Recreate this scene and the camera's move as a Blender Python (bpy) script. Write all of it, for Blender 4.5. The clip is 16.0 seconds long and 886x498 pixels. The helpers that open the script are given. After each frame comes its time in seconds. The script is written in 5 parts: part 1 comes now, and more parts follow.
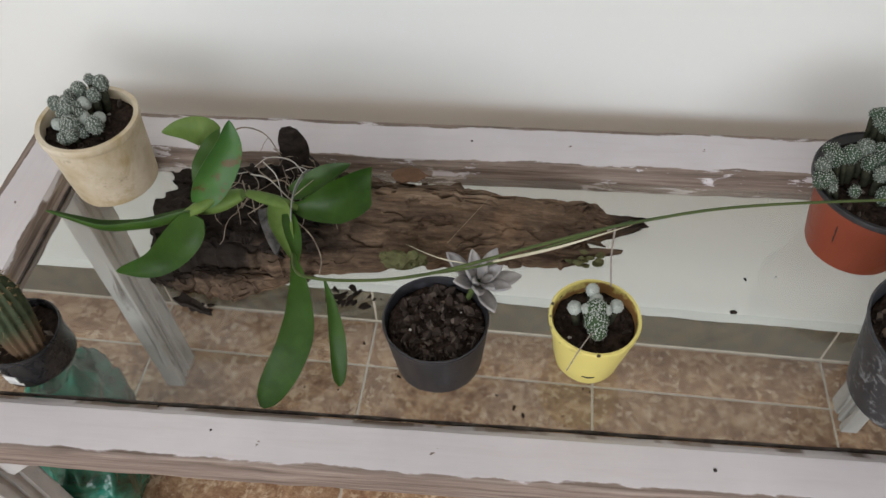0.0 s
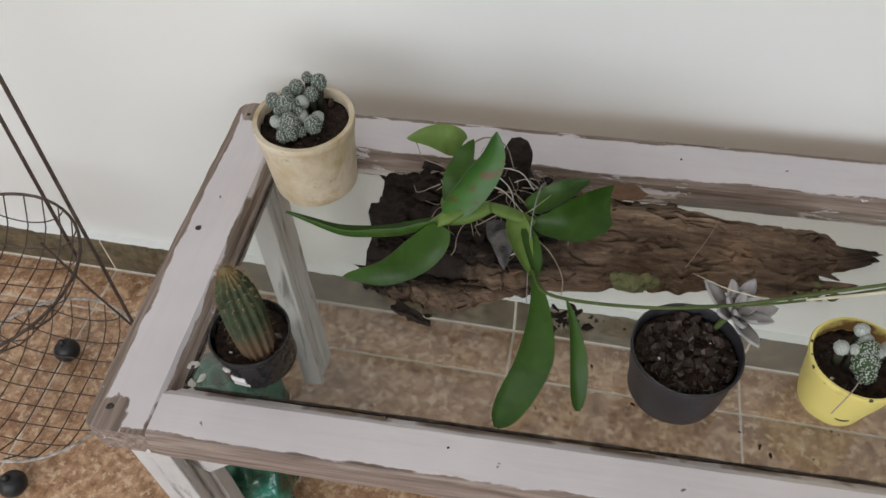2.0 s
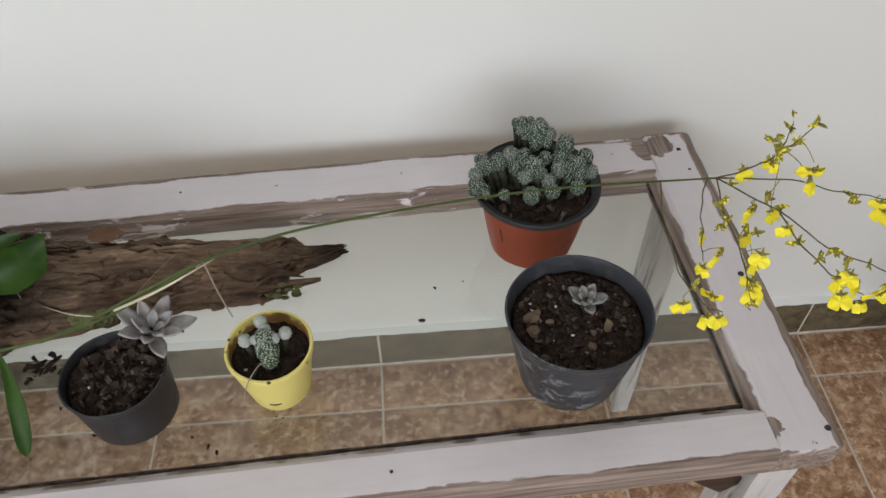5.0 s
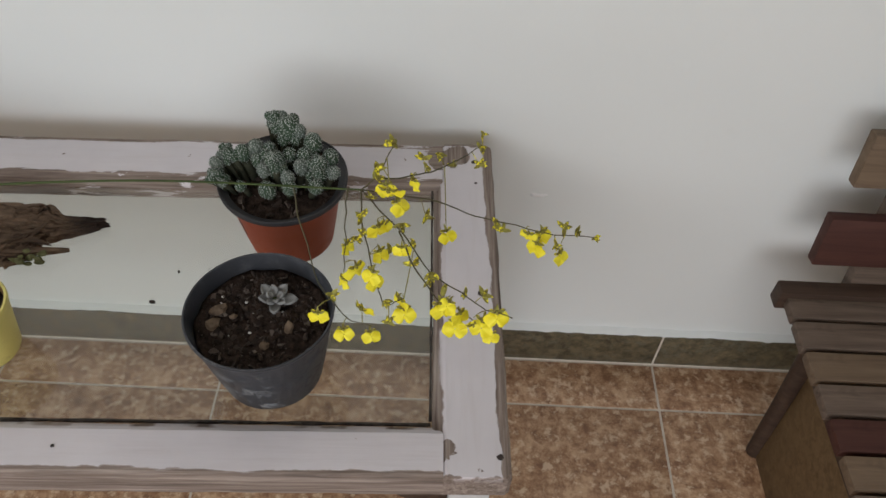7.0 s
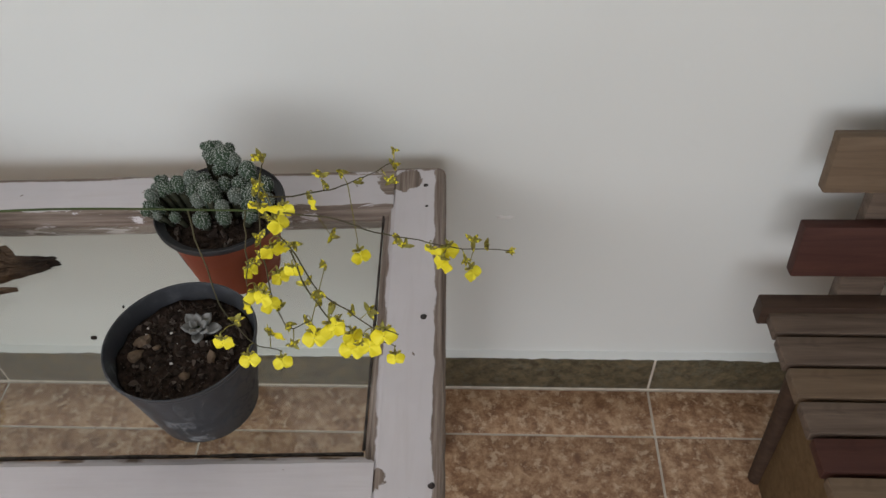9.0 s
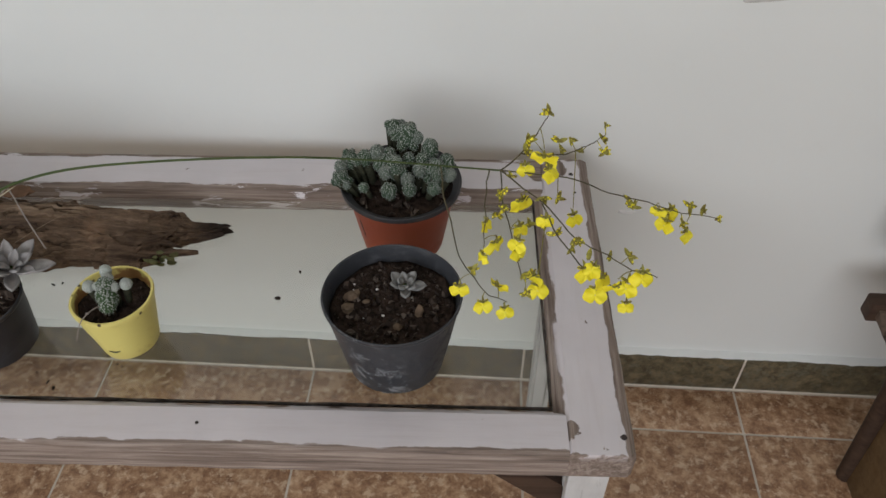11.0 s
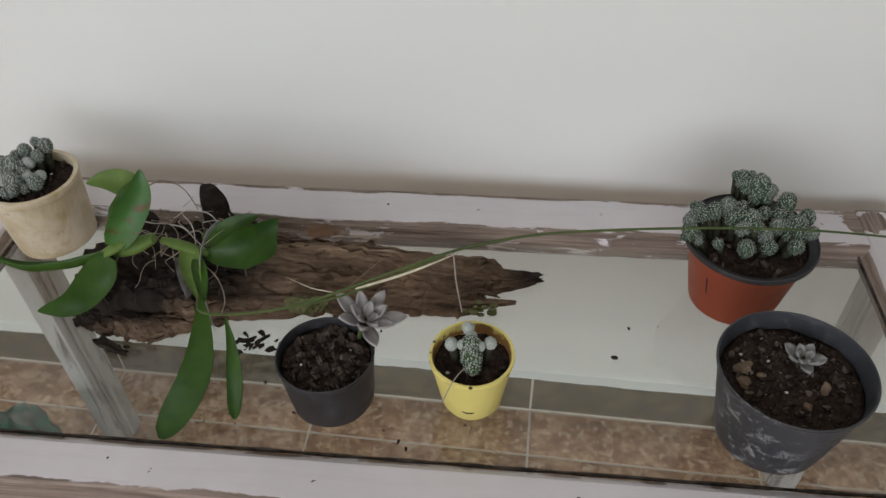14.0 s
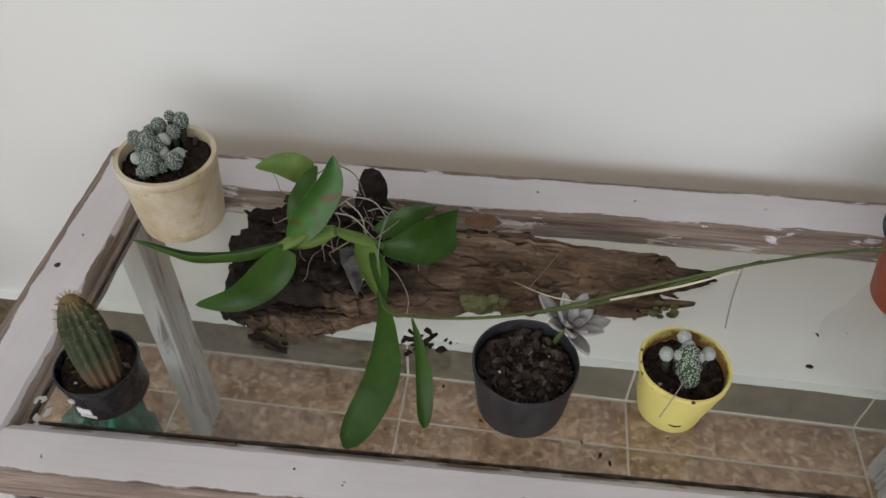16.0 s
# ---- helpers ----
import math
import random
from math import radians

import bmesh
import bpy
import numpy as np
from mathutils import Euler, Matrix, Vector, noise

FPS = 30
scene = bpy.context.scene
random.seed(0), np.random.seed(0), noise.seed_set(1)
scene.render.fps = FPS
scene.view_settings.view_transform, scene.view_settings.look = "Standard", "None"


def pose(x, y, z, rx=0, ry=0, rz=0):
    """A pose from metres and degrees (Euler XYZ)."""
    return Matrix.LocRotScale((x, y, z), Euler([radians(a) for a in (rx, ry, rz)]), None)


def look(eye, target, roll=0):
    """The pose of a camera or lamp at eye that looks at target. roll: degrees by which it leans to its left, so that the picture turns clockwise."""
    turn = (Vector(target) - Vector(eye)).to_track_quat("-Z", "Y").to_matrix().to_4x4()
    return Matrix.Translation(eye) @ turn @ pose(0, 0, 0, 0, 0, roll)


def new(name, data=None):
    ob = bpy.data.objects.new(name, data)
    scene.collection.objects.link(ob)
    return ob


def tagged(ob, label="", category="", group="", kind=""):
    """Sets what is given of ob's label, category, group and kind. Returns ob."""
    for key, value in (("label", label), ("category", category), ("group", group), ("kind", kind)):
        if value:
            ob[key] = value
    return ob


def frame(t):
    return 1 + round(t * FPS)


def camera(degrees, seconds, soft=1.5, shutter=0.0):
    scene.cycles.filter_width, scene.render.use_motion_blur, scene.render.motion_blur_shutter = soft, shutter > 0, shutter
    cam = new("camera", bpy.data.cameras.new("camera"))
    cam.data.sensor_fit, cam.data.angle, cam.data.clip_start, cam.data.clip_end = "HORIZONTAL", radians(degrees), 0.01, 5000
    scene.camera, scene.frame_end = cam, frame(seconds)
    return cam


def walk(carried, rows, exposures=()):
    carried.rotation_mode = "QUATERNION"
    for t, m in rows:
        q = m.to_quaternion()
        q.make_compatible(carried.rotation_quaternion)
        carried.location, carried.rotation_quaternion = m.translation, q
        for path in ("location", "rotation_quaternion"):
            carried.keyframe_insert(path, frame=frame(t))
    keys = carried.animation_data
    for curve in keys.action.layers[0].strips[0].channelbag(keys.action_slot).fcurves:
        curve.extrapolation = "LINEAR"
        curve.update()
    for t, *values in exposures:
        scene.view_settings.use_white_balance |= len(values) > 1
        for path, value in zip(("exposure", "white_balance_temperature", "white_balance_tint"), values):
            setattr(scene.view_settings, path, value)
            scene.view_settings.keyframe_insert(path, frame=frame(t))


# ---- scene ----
cam = camera(60.50, 16.0)
PATH = [
    (0, (-0.0144, -0.8683, 1.3242), (-0.0901, -0.2441, 0.5466), -2.50),
    (0.5, (-0.0293, -0.8701, 1.3242), (-0.0992, -0.2405, 0.5504), -2.39),
    (1, (-0.0742, -0.8740, 1.3341), (-0.1453, -0.2392, 0.5646), -2.96),
    (1.5, (-0.1446, -0.8697, 1.3313), (-0.2363, -0.2265, 0.5711), -2.99),
    (2, (-0.2335, -0.8620, 1.3226), (-0.3571, -0.2458, 0.5448), -2.50),
    (2.5, (-0.2599, -0.8582, 1.3292), (-0.3662, -0.2272, 0.5607), -1.89),
    (3, (-0.2525, -0.8580, 1.3345), (-0.3600, -0.2170, 0.5745), -4.08),
    (3.5, (-0.1763, -0.8714, 1.3386), (-0.2580, -0.2235, 0.5813), -4.51),
    (4, (-0.0085, -0.8877, 1.3331), (-0.0716, -0.2458, 0.5689), -3.35),
    (4.5, (0.1708, -0.9169, 1.3377), (0.1591, -0.2883, 0.5601), -1.88),
    (5, (0.2262, -0.9035, 1.3489), (0.2918, -0.2452, 0.5990), -1.19),
    (5.2, (0.2417, -0.8949, 1.3498), (0.3269, -0.2553, 0.5859), -0.26),
    (7.5, (0.6658, -0.9182, 1.3533), (0.6724, -0.2529, 0.6068), 2.29),
    (8, (0.7089, -0.9098, 1.3546), (0.6850, -0.2208, 0.6302), -1.28),
    (8.5, (0.7167, -0.9069, 1.3225), (0.6845, -0.2192, 0.5972), -3.52),
    (10.8, (0.5194, -1.0036, 1.3213), (0.5012, -0.2824, 0.6288), 0.17),
    (11, (0.4866, -1.0108, 1.3265), (0.4659, -0.2932, 0.6305), -0.14),
    (11.5, (0.4542, -0.9985, 1.3306), (0.4413, -0.2886, 0.6264), 1.84),
    (12, (0.3924, -0.9702, 1.3383), (0.3161, -0.2532, 0.6454), 2.21),
    (12.5, (0.2781, -0.9569, 1.3498), (0.2031, -0.1980, 0.7029), 2.82),
    (13, (0.1890, -0.9614, 1.3407), (0.1249, -0.2267, 0.6653), 0.64),
    (13.5, (0.1644, -0.9587, 1.3382), (0.0645, -0.2355, 0.6549), -0.79),
    (14, (0.1190, -0.9505, 1.3293), (0.0329, -0.2283, 0.6430), -1.75),
    (14.5, (0.0244, -0.9231, 1.3371), (-0.0360, -0.1904, 0.6592), -1.13),
    (15, (-0.0449, -0.9017, 1.3271), (-0.0559, -0.1822, 0.6327), 1.38),
    (15.5, (-0.0936, -0.9016, 1.3196), (-0.1057, -0.1917, 0.6153), 2.27),
    (16, (-0.1295, -0.9026, 1.3092), (-0.1827, -0.2088, 0.5911), 1.35),
]
EXPOSURES = [(0.0, -0.52), (1.0, -0.57), (1.5, -0.62), (2.5, -0.66), (3.5, -0.74), (4.5, -0.50), (5.2, -0.62), (7.5, -0.80), (8.0, -0.80), (8.5, -0.88), (11.0, -0.88), (12.5, -0.97), (13.0, -0.92), (14.0, -0.84), (14.5, -0.86), (15.0, -0.92), (16.0, -0.80)]
walk(cam, [(t, look(eye, target, roll)) for t, eye, target, roll in PATH], EXPOSURES)

# ---- light: daylight through the wide opening of the porch, in front of the plant table ----
world = bpy.data.worlds.new("world")
scene.world = world
world.use_nodes = True
wn = world.node_tree
sky = wn.nodes.new("ShaderNodeTexSky")
sky.sky_type = "NISHITA"
sky.sun_disc = False
sky.sun_elevation, sky.sun_rotation = radians(50), radians(200)
wn.links.new(sky.outputs[0], wn.nodes["Background"].inputs[0])
wn.nodes["Background"].inputs[1].default_value = 0.14


def area(name, place, target, sx, sy, watts, colour):
    lamp = bpy.data.lights.new(name, "AREA")
    lamp.shape, lamp.size, lamp.size_y, lamp.energy, lamp.color = "RECTANGLE", sx, sy, watts, colour
    ob = new(name, lamp)
    ob.matrix_world = look(place, target)
    return ob


area("opening_daylight", (-0.95, -3.85, 1.85), (-0.5, 0.0, 1.10), 4.9, 1.45, 169, (0.985, 0.986, 1.02))

# ---- helpers for meshes ----
WALL_SLOPE = -0.0353
WALL_TURN = math.degrees(math.atan(WALL_SLOPE))
TOP = 0.611      # top of the table's frame
GLASS = 0.595    # top of the glass pane


def wall_y(x):
    return WALL_SLOPE * x


def mesh_of(name, bm, mats, smooth=True, angle=None):
    me = bpy.data.meshes.new(name)
    bm.normal_update()
    bm.to_mesh(me)
    bm.free()
    for m in (mats if isinstance(mats, (list, tuple)) else [mats]):
        me.materials.append(m)
    if smooth:
        me.polygons.foreach_set("use_smooth", [True] * len(me.polygons))
        if angle:
            me.set_sharp_from_angle(angle=radians(angle))
    return me


def part(name, bm, mat, parent=None, label="", smooth=True, angle=40):
    ob = new(name, mesh_of(name, bm, mat, smooth, angle))
    if parent is not None:
        ob.parent = parent
    if label:
        ob["label"] = label
    return ob


def thing(name, place, label, category, group="", turn=0.0):
    ob = new(name)
    ob.empty_display_size = 0.05
    ob.matrix_world = pose(*place, 0, 0, turn)
    return tagged(ob, label, category, group)


def add_box(bm, lo, hi, m=None, bevel=0.0):
    r = bmesh.ops.create_cube(bm, size=1.0)
    vs = r["verts"]
    for v in vs:
        v.co = Vector([lo[i] + (v.co[i] + 0.5) * (hi[i] - lo[i]) for i in range(3)])
    if bevel:
        es = list({e for v in vs for e in v.link_edges})
        out = bmesh.ops.bevel(bm, geom=es, offset=bevel, segments=2, affect="EDGES", profile=0.6)
        vs = list({v for f in out["faces"] for v in f.verts} | {v for v in vs if v.is_valid})
    if m is not None:
        for v in vs:
            v.co = m @ v.co
    return vs


def grid_faces(bm, rows, close_u=False, close_v=False):
    """Quads between rows of points."""
    vv = [[bm.verts.new(p) for p in row] for row in rows]
    n, k = len(vv), len(vv[0])
    for i in range(n if close_u else n - 1):
        for j in range(k if close_v else k - 1):
            bm.faces.new((vv[i][j], vv[i][(j + 1) % k], vv[(i + 1) % n][(j + 1) % k], vv[(i + 1) % n][j]))
    return vv


def lathe(profile, n=48, wob=0.0, seed=0.0, oval=0.0, ring=False):
    bm = bmesh.new()
    rows = []
    for r, z in profile:
        row = []
        for i in range(n):
            a = 2 * math.pi * i / n
            k = 1 + wob * noise.noise(Vector((math.cos(a) * 1.5, math.sin(a) * 1.5, z * 25 + seed))) + oval * math.cos(2 * a)
            row.append((r * k * math.cos(a), r * k * math.sin(a), z))
        rows.append(row)
    vv = grid_faces(bm, rows, close_u=ring, close_v=True)
    if not ring:
        bm.faces.new(vv[0][::-1])
        bm.faces.new(vv[-1])
    bmesh.ops.recalc_face_normals(bm, faces=bm.faces)
    return bm


def smooth_path(pts, n):
    """Catmull-Rom through the points."""
    P = [Vector(p) for p in pts]
    P = [2 * P[0] - P[1]] + P + [2 * P[-1] - P[-2]]
    out = []
    segs = len(P) - 3
    for i in range(n + 1):
        u = i / n * segs
        k = min(int(u), segs - 1)
        t = u - k
        a, b, c, d = P[k:k + 4]
        out.append(0.5 * ((2 * b) + (c - a) * t + (2 * a - 5 * b + 4 * c - d) * t * t + (3 * b - a - 3 * c + d) * t ** 3))
    return out


def tube(bm, pts, r, r2=None, n=6, steps=None, close=False):
    path = smooth_path(pts, steps) if steps else [Vector(p) for p in pts]
    r2 = r if r2 is None else r2
    up = Vector((0.13, 0.21, 0.97))
    rows = []
    for i, p in enumerate(path):
        if close:
            d = path[(i + 1) % len(path)] - path[i - 1]
        else:
            d = path[min(i + 1, len(path) - 1)] - path[max(i - 1, 0)]
        d.normalize()
        s = d.cross(up)
        s = s.normalized() if s.length > 1e-4 else Vector((1, 0, 0))
        u = s.cross(d)
        k = i / max(1, len(path) - 1)
        rr = r + (r2 - r) * k
        rows.append([p + (s * math.cos(a) + u * math.sin(a)) * rr for a in [2 * math.pi * j / n for j in range(n)]])
    vv = grid_faces(bm, rows, close_u=close, close_v=True)
    if not close:
        bm.faces.new(vv[0][::-1])
        bm.faces.new(vv[-1])
    return path


def blade(bm, pts, width, up=(0, 0, 1), fold=0.25, steps=14, across=6, tip=0.5, thick=0.0012, twist=0.0, wave=0.0, seed=0.0, blunt=False, cut=None):
    """A leaf along a path: channelled, with thickness."""
    path = smooth_path(pts, steps)
    tops, lows = [], []
    for i, p in enumerate(path):
        k = i / steps
        d = path[min(i + 1, steps)] - path[max(i - 1, 0)]
        d.normalize()
        s = d.cross(Vector(up)).normalized()
        u = s.cross(d).normalized()
        if twist:
            q = Matrix.Rotation(twist * k, 3, d)
            s, u = q @ s, q @ u
        w = width * (max(0.0, math.sin(math.pi * min(1, max(0, k * 0.93 + 0.07) ** tip))) ** 0.75) + width * 0.03
        if blunt:
            w = width * (0.14 + 0.86 * min(1.0, k / 0.62) ** 1.15) * math.sqrt(max(0.0, 1 - max(0.0, (k - 0.76) / 0.242) ** 2.4))
        if cut is not None:
            w = width * (0.13 + 0.87 * min(1.0, k / 0.6) ** 1.1) * (1 - 0.22 * max(0.0, (k - 0.75) / 0.25) ** 2)
        t_row, l_row = [], []
        for j in range(across + 1):
            v = j / across * 2 - 1
            lift = fold * w * (v * v - 0.4) + wave * w * noise.noise(Vector((k * 4, v * 0.7, seed)))
            q = p + s * (v * w) + u * lift + (d * (cut * v * k ** 5) if cut else Vector())
            t_row.append(q + u * thick * 0.5)
            l_row.append(q - u * thick * 0.5)
        tops.append(t_row)
        lows.append(l_row)
    rows = [t + l[::-1] for t, l in zip(tops, lows)]
    vv = grid_faces(bm, rows, close_v=True)
    bm.faces.new(vv[0][::-1])
    bm.faces.new(vv[-1])


def blob(bm, place, r, squash=(1, 1, 1), rough=0.12, sub=2, scale=40.0, m=None):
    out = bmesh.ops.create_icosphere(bm, subdivisions=sub, radius=1.0)
    for v in out["verts"]:
        k = 1 + rough * noise.noise(v.co * 2.3 + Vector(place) * scale)
        c = Vector((v.co.x * squash[0], v.co.y * squash[1], v.co.z * squash[2])) * (r * k)
        if m is not None:
            c = m @ c
        v.co = c + Vector(place)
    return out["verts"]


# ---- materials ----
class Nodes:
    def __init__(self, name):
        self.mat = bpy.data.materials.new(name)
        self.mat.use_nodes = True
        self.t = self.mat.node_tree
        self.b = self.t.nodes["Principled BSDF"]
        self.coord = self.t.nodes.new("ShaderNodeTexCoord")

    def n(self, kind, **values):
        node = self.t.nodes.new(kind)
        for k, v in values.items():
            node.inputs[k.replace("_", " ")].default_value = v
        return node

    def link(self, a, b):
        self.t.links.new(a, b)

    def mapped(self, scale=(1, 1, 1), space="Object"):
        m = self.t.nodes.new("ShaderNodeMapping")
        m.inputs["Scale"].default_value = scale
        self.link(self.coord.outputs[space], m.inputs[0])
        return m.outputs[0]

    def noise(self, scale, detail=4.0, rough=0.6, vec=None, dist=0.0):
        n = self.n("ShaderNodeTexNoise", Scale=scale, Detail=detail, Roughness=rough, Distortion=dist)
        self.link(vec if vec is not None else self.coord.outputs["Object"], n.inputs["Vector"])
        return n.outputs["Fac"]

    def ramp(self, fac, stops):
        r = self.t.nodes.new("ShaderNodeValToRGB")
        e = r.color_ramp.elements
        while len(e) < len(stops):
            e.new(0.5)
        for el, (p, c) in zip(e, stops):
            el.position = p
            el.color = (*c, 1) if len(c) == 3 else c
        self.link(fac, r.inputs[0])
        return r.outputs[0]

    def mix(self, fac, a, b, mode="MIX"):
        m = self.t.nodes.new("ShaderNodeMix")
        m.data_type, m.blend_type = "RGBA", mode
        for sock, v in ((m.inputs[0], fac), (m.inputs[6], a), (m.inputs[7], b)):
            if isinstance(v, (int, float)):
                sock.default_value = v
            elif isinstance(v, tuple):
                sock.default_value = (*v, 1)
            else:
                self.link(v, sock)
        return m.outputs[2]

    def math(self, op, a, b=0.0, c=0.0):
        m = self.t.nodes.new("ShaderNodeMath")
        m.operation = op
        for sock, v in zip(m.inputs, (a, b, c)):
            if isinstance(v, (int, float)):
                sock.default_value = v
            else:
                self.link(v, sock)
        return m.outputs[0]

    def axis(self, which, space="Object"):
        s = self.t.nodes.new("ShaderNodeSeparateXYZ")
        self.link(self.coord.outputs[space], s.inputs[0])
        return s.outputs[which]

    def bump(self, height, strength, dist=0.002):
        b = self.n("ShaderNodeBump", Strength=strength, Distance=dist)
        self.link(height, b.inputs["Height"])
        self.link(b.outputs[0], self.b.inputs["Normal"])

    def done(self, colour, rough=0.6, spec=0.5, metal=0.0):
        for key, v in (("Base Color", colour), ("Roughness", rough), ("Specular IOR Level", spec), ("Metallic", metal)):
            s = self.b.inputs[key]
            if isinstance(v, tuple):
                s.default_value = (*v, 1)
            elif isinstance(v, (int, float)):
                s.default_value = v
            else:
                self.link(v, s)
        return self.mat


def simple(name, c1, c2, scale, rough=0.6, spec=0.4, bump=0.3, bscale=None, dist=0.001, detail=5.0):
    k = Nodes(name)
    f = k.noise(scale, detail)
    col = k.ramp(f, [(0.3, c1), (0.7, c2)])
    if bump:
        k.bump(k.noise(bscale or scale * 3, 5.0), bump, dist)
    return k.done(col, rough, spec)


def wall_paint():
    k = Nodes("wall_paint")
    big = k.noise(0.9, 3.0)
    small = k.noise(14.0, 6.0)
    c = k.ramp(big, [(0.3, (0.722, 0.742, 0.720)), (0.7, (0.762, 0.782, 0.760))])
    c = k.mix(k.ramp(small, [(0.62, (0, 0, 0)), (0.8, (0.25, 0.25, 0.25))]), c, (0.66, 0.675, 0.65))
    k.bump(k.noise(90.0, 4.0), 0.06, 0.0015)
    return k.done(c, 0.75, 0.25)


def tile_mat(name, stops, blotch):
    k = Nodes(name)
    info = k.t.nodes.new("ShaderNodeObjectInfo")
    m = k.t.nodes.new("ShaderNodeVectorMath")
    m.operation = "ADD"
    mul = k.t.nodes.new("ShaderNodeVectorMath")
    mul.operation = "SCALE"
    mul.inputs[0].default_value = (13.0, 7.0, 3.0)
    k.link(info.outputs["Random"], mul.inputs["Scale"])
    k.link(k.coord.outputs["Object"], m.inputs[0])
    k.link(mul.outputs[0], m.inputs[1])
    v = m.outputs[0]
    f1 = k.noise(32.0, 8.0, 0.70, v, 0.25)
    f2 = k.noise(85.0, 5.0, 0.7, v)
    f = k.math("ADD", k.math("MULTIPLY", f1, 0.65), k.math("MULTIPLY", f2, 0.35))
    c = k.ramp(f, stops)
    spots = k.ramp(k.noise(58.0, 6.0, 0.66, v, 0.2), [(0.53, (0, 0, 0)), (0.62, (0.8, 0.8, 0.8))])
    c = k.mix(spots, c, blotch)
    k.bump(f, 0.25, 0.002)
    return k.done(c, k.math("ADD", k.math("MULTIPLY", f2, 0.2), 0.26), 0.5)


def peeling_paint(name, half, edge, flake=0.60, inner=0.0, end=9.0, bare=()):
    """Old white paint worn to bare wood along both edges (local y across the rail)."""
    k = Nodes(name)
    grain = k.noise(1.0, 6.0, 0.65, k.mapped((6.0, 160.0, 160.0)), 0.3)
    wood = k.ramp(grain, [(0.25, (0.07, 0.051, 0.041)), (0.5, (0.22, 0.172, 0.143)), (0.75, (0.40, 0.34, 0.295))])
    wob = k.noise(9.0, 6.0, 0.62, k.mapped((1.0, 2.2, 2.2)), 0.4)
    y = k.math("MAXIMUM", k.axis(1), k.math("SUBTRACT", k.math("MULTIPLY", k.axis(1), -1.0), inner))
    y = k.math("MAXIMUM", y, k.math("SUBTRACT", k.math("ABSOLUTE", k.axis(0)), end))
    e = k.math("ADD", y, k.math("MULTIPLY", k.math("SUBTRACT", wob, 0.5), 0.028))
    worn = k.ramp(k.math("MULTIPLY", k.math("SUBTRACT", e, half - edge), 160.0), [(0.35, (0, 0, 0)), (0.6, (1, 1, 1))])
    z = k.axis(2)
    side = k.ramp(k.math("ADD", k.math("MULTIPLY", z, 22.0), 1.0), [(0.70, (1, 1, 1)), (0.93, (0, 0, 0))])
    if inner:
        slot = k.ramp(k.noise(13.0, 3.0, 0.5, k.mapped((1.0, 0.3, 0.3)), 0.3), [(0.48, (0.10, 0.10, 0.10)), (0.54, (1, 1, 1))])
        keep = k.ramp(k.math("ADD", k.math("MULTIPLY", k.axis(1), 10.0), 0.5), [(0.49, (1, 1, 1)), (0.51, (0, 0, 0))])
        side = k.mix(k.mix(1.0, keep, slot, "MULTIPLY"), side, k.mix(1.0, side, slot, "MULTIPLY"))
        side = k.mix(keep, side, k.mix(1.0, side, slot, "MULTIPLY"))
    worn = k.mix(1.0, worn, side, "LIGHTEN")
    flakes = k.ramp(k.noise(16.0, 7.0, 0.7, k.mapped((0.6, 2.5, 2.5)), 0.5), [(flake, (0, 0, 0)), (flake + 0.015, (1, 1, 1))])
    worn = k.mix(flakes, worn, (0.0, 0.0, 0.0))
    chips = k.ramp(k.noise(22.0, 5.0, 0.65, k.mapped((1.0, 1.6, 1.6)), 0.8), [(0.715, (0, 0, 0)), (0.73, (1, 1, 1))])
    worn = k.mix(1.0, worn, chips, "LIGHTEN")
    for px, py, radius in bare:
        away = k.n("ShaderNodeVectorMath")
        away.operation = "DISTANCE"
        away.inputs[1].default_value = (px, py, 0.0)
        k.link(k.coord.outputs["Object"], away.inputs[0])
        ragged = k.math("ADD", away.outputs["Value"], k.math("MULTIPLY", k.math("SUBTRACT", k.noise(28.0, 5.0, 0.6), 0.5), 0.05))
        spot = k.ramp(k.math("MULTIPLY", ragged, 0.5 / radius), [(0.48, (1, 1, 1)), (0.52, (0, 0, 0))])
        worn = k.mix(1.0, worn, spot, "LIGHTEN")
    tone = k.noise(5.0, 5.0)
    paint = k.ramp(tone, [(0.3, (0.565, 0.535, 0.552)), (0.7, (0.655, 0.622, 0.638))])
    streak = k.ramp(k.noise(2.0, 4.0, 0.6, k.mapped((4.0, 40.0, 40.0))), [(0.5, (0, 0, 0)), (0.75, (0.3, 0.3, 0.3))])
    paint = k.mix(streak, paint, (0.50, 0.45, 0.44))
    lip = k.ramp(k.math("ABSOLUTE", k.math("SUBTRACT", worn, 0.5)), [(0.1, (0.5, 0.5, 0.5)), (0.45, (0, 0, 0))])
    paint = k.mix(lip, paint, (0.25, 0.19, 0.16))
    c = k.mix(worn, paint, wood)
    hgt = k.math("SUBTRACT", k.math("MULTIPLY", grain, 0.4), worn)
    k.bump(hgt, 0.5, 0.0012)
    return k.done(c, k.math("ADD", k.math("MULTIPLY", worn, 0.3), 0.5), 0.35)


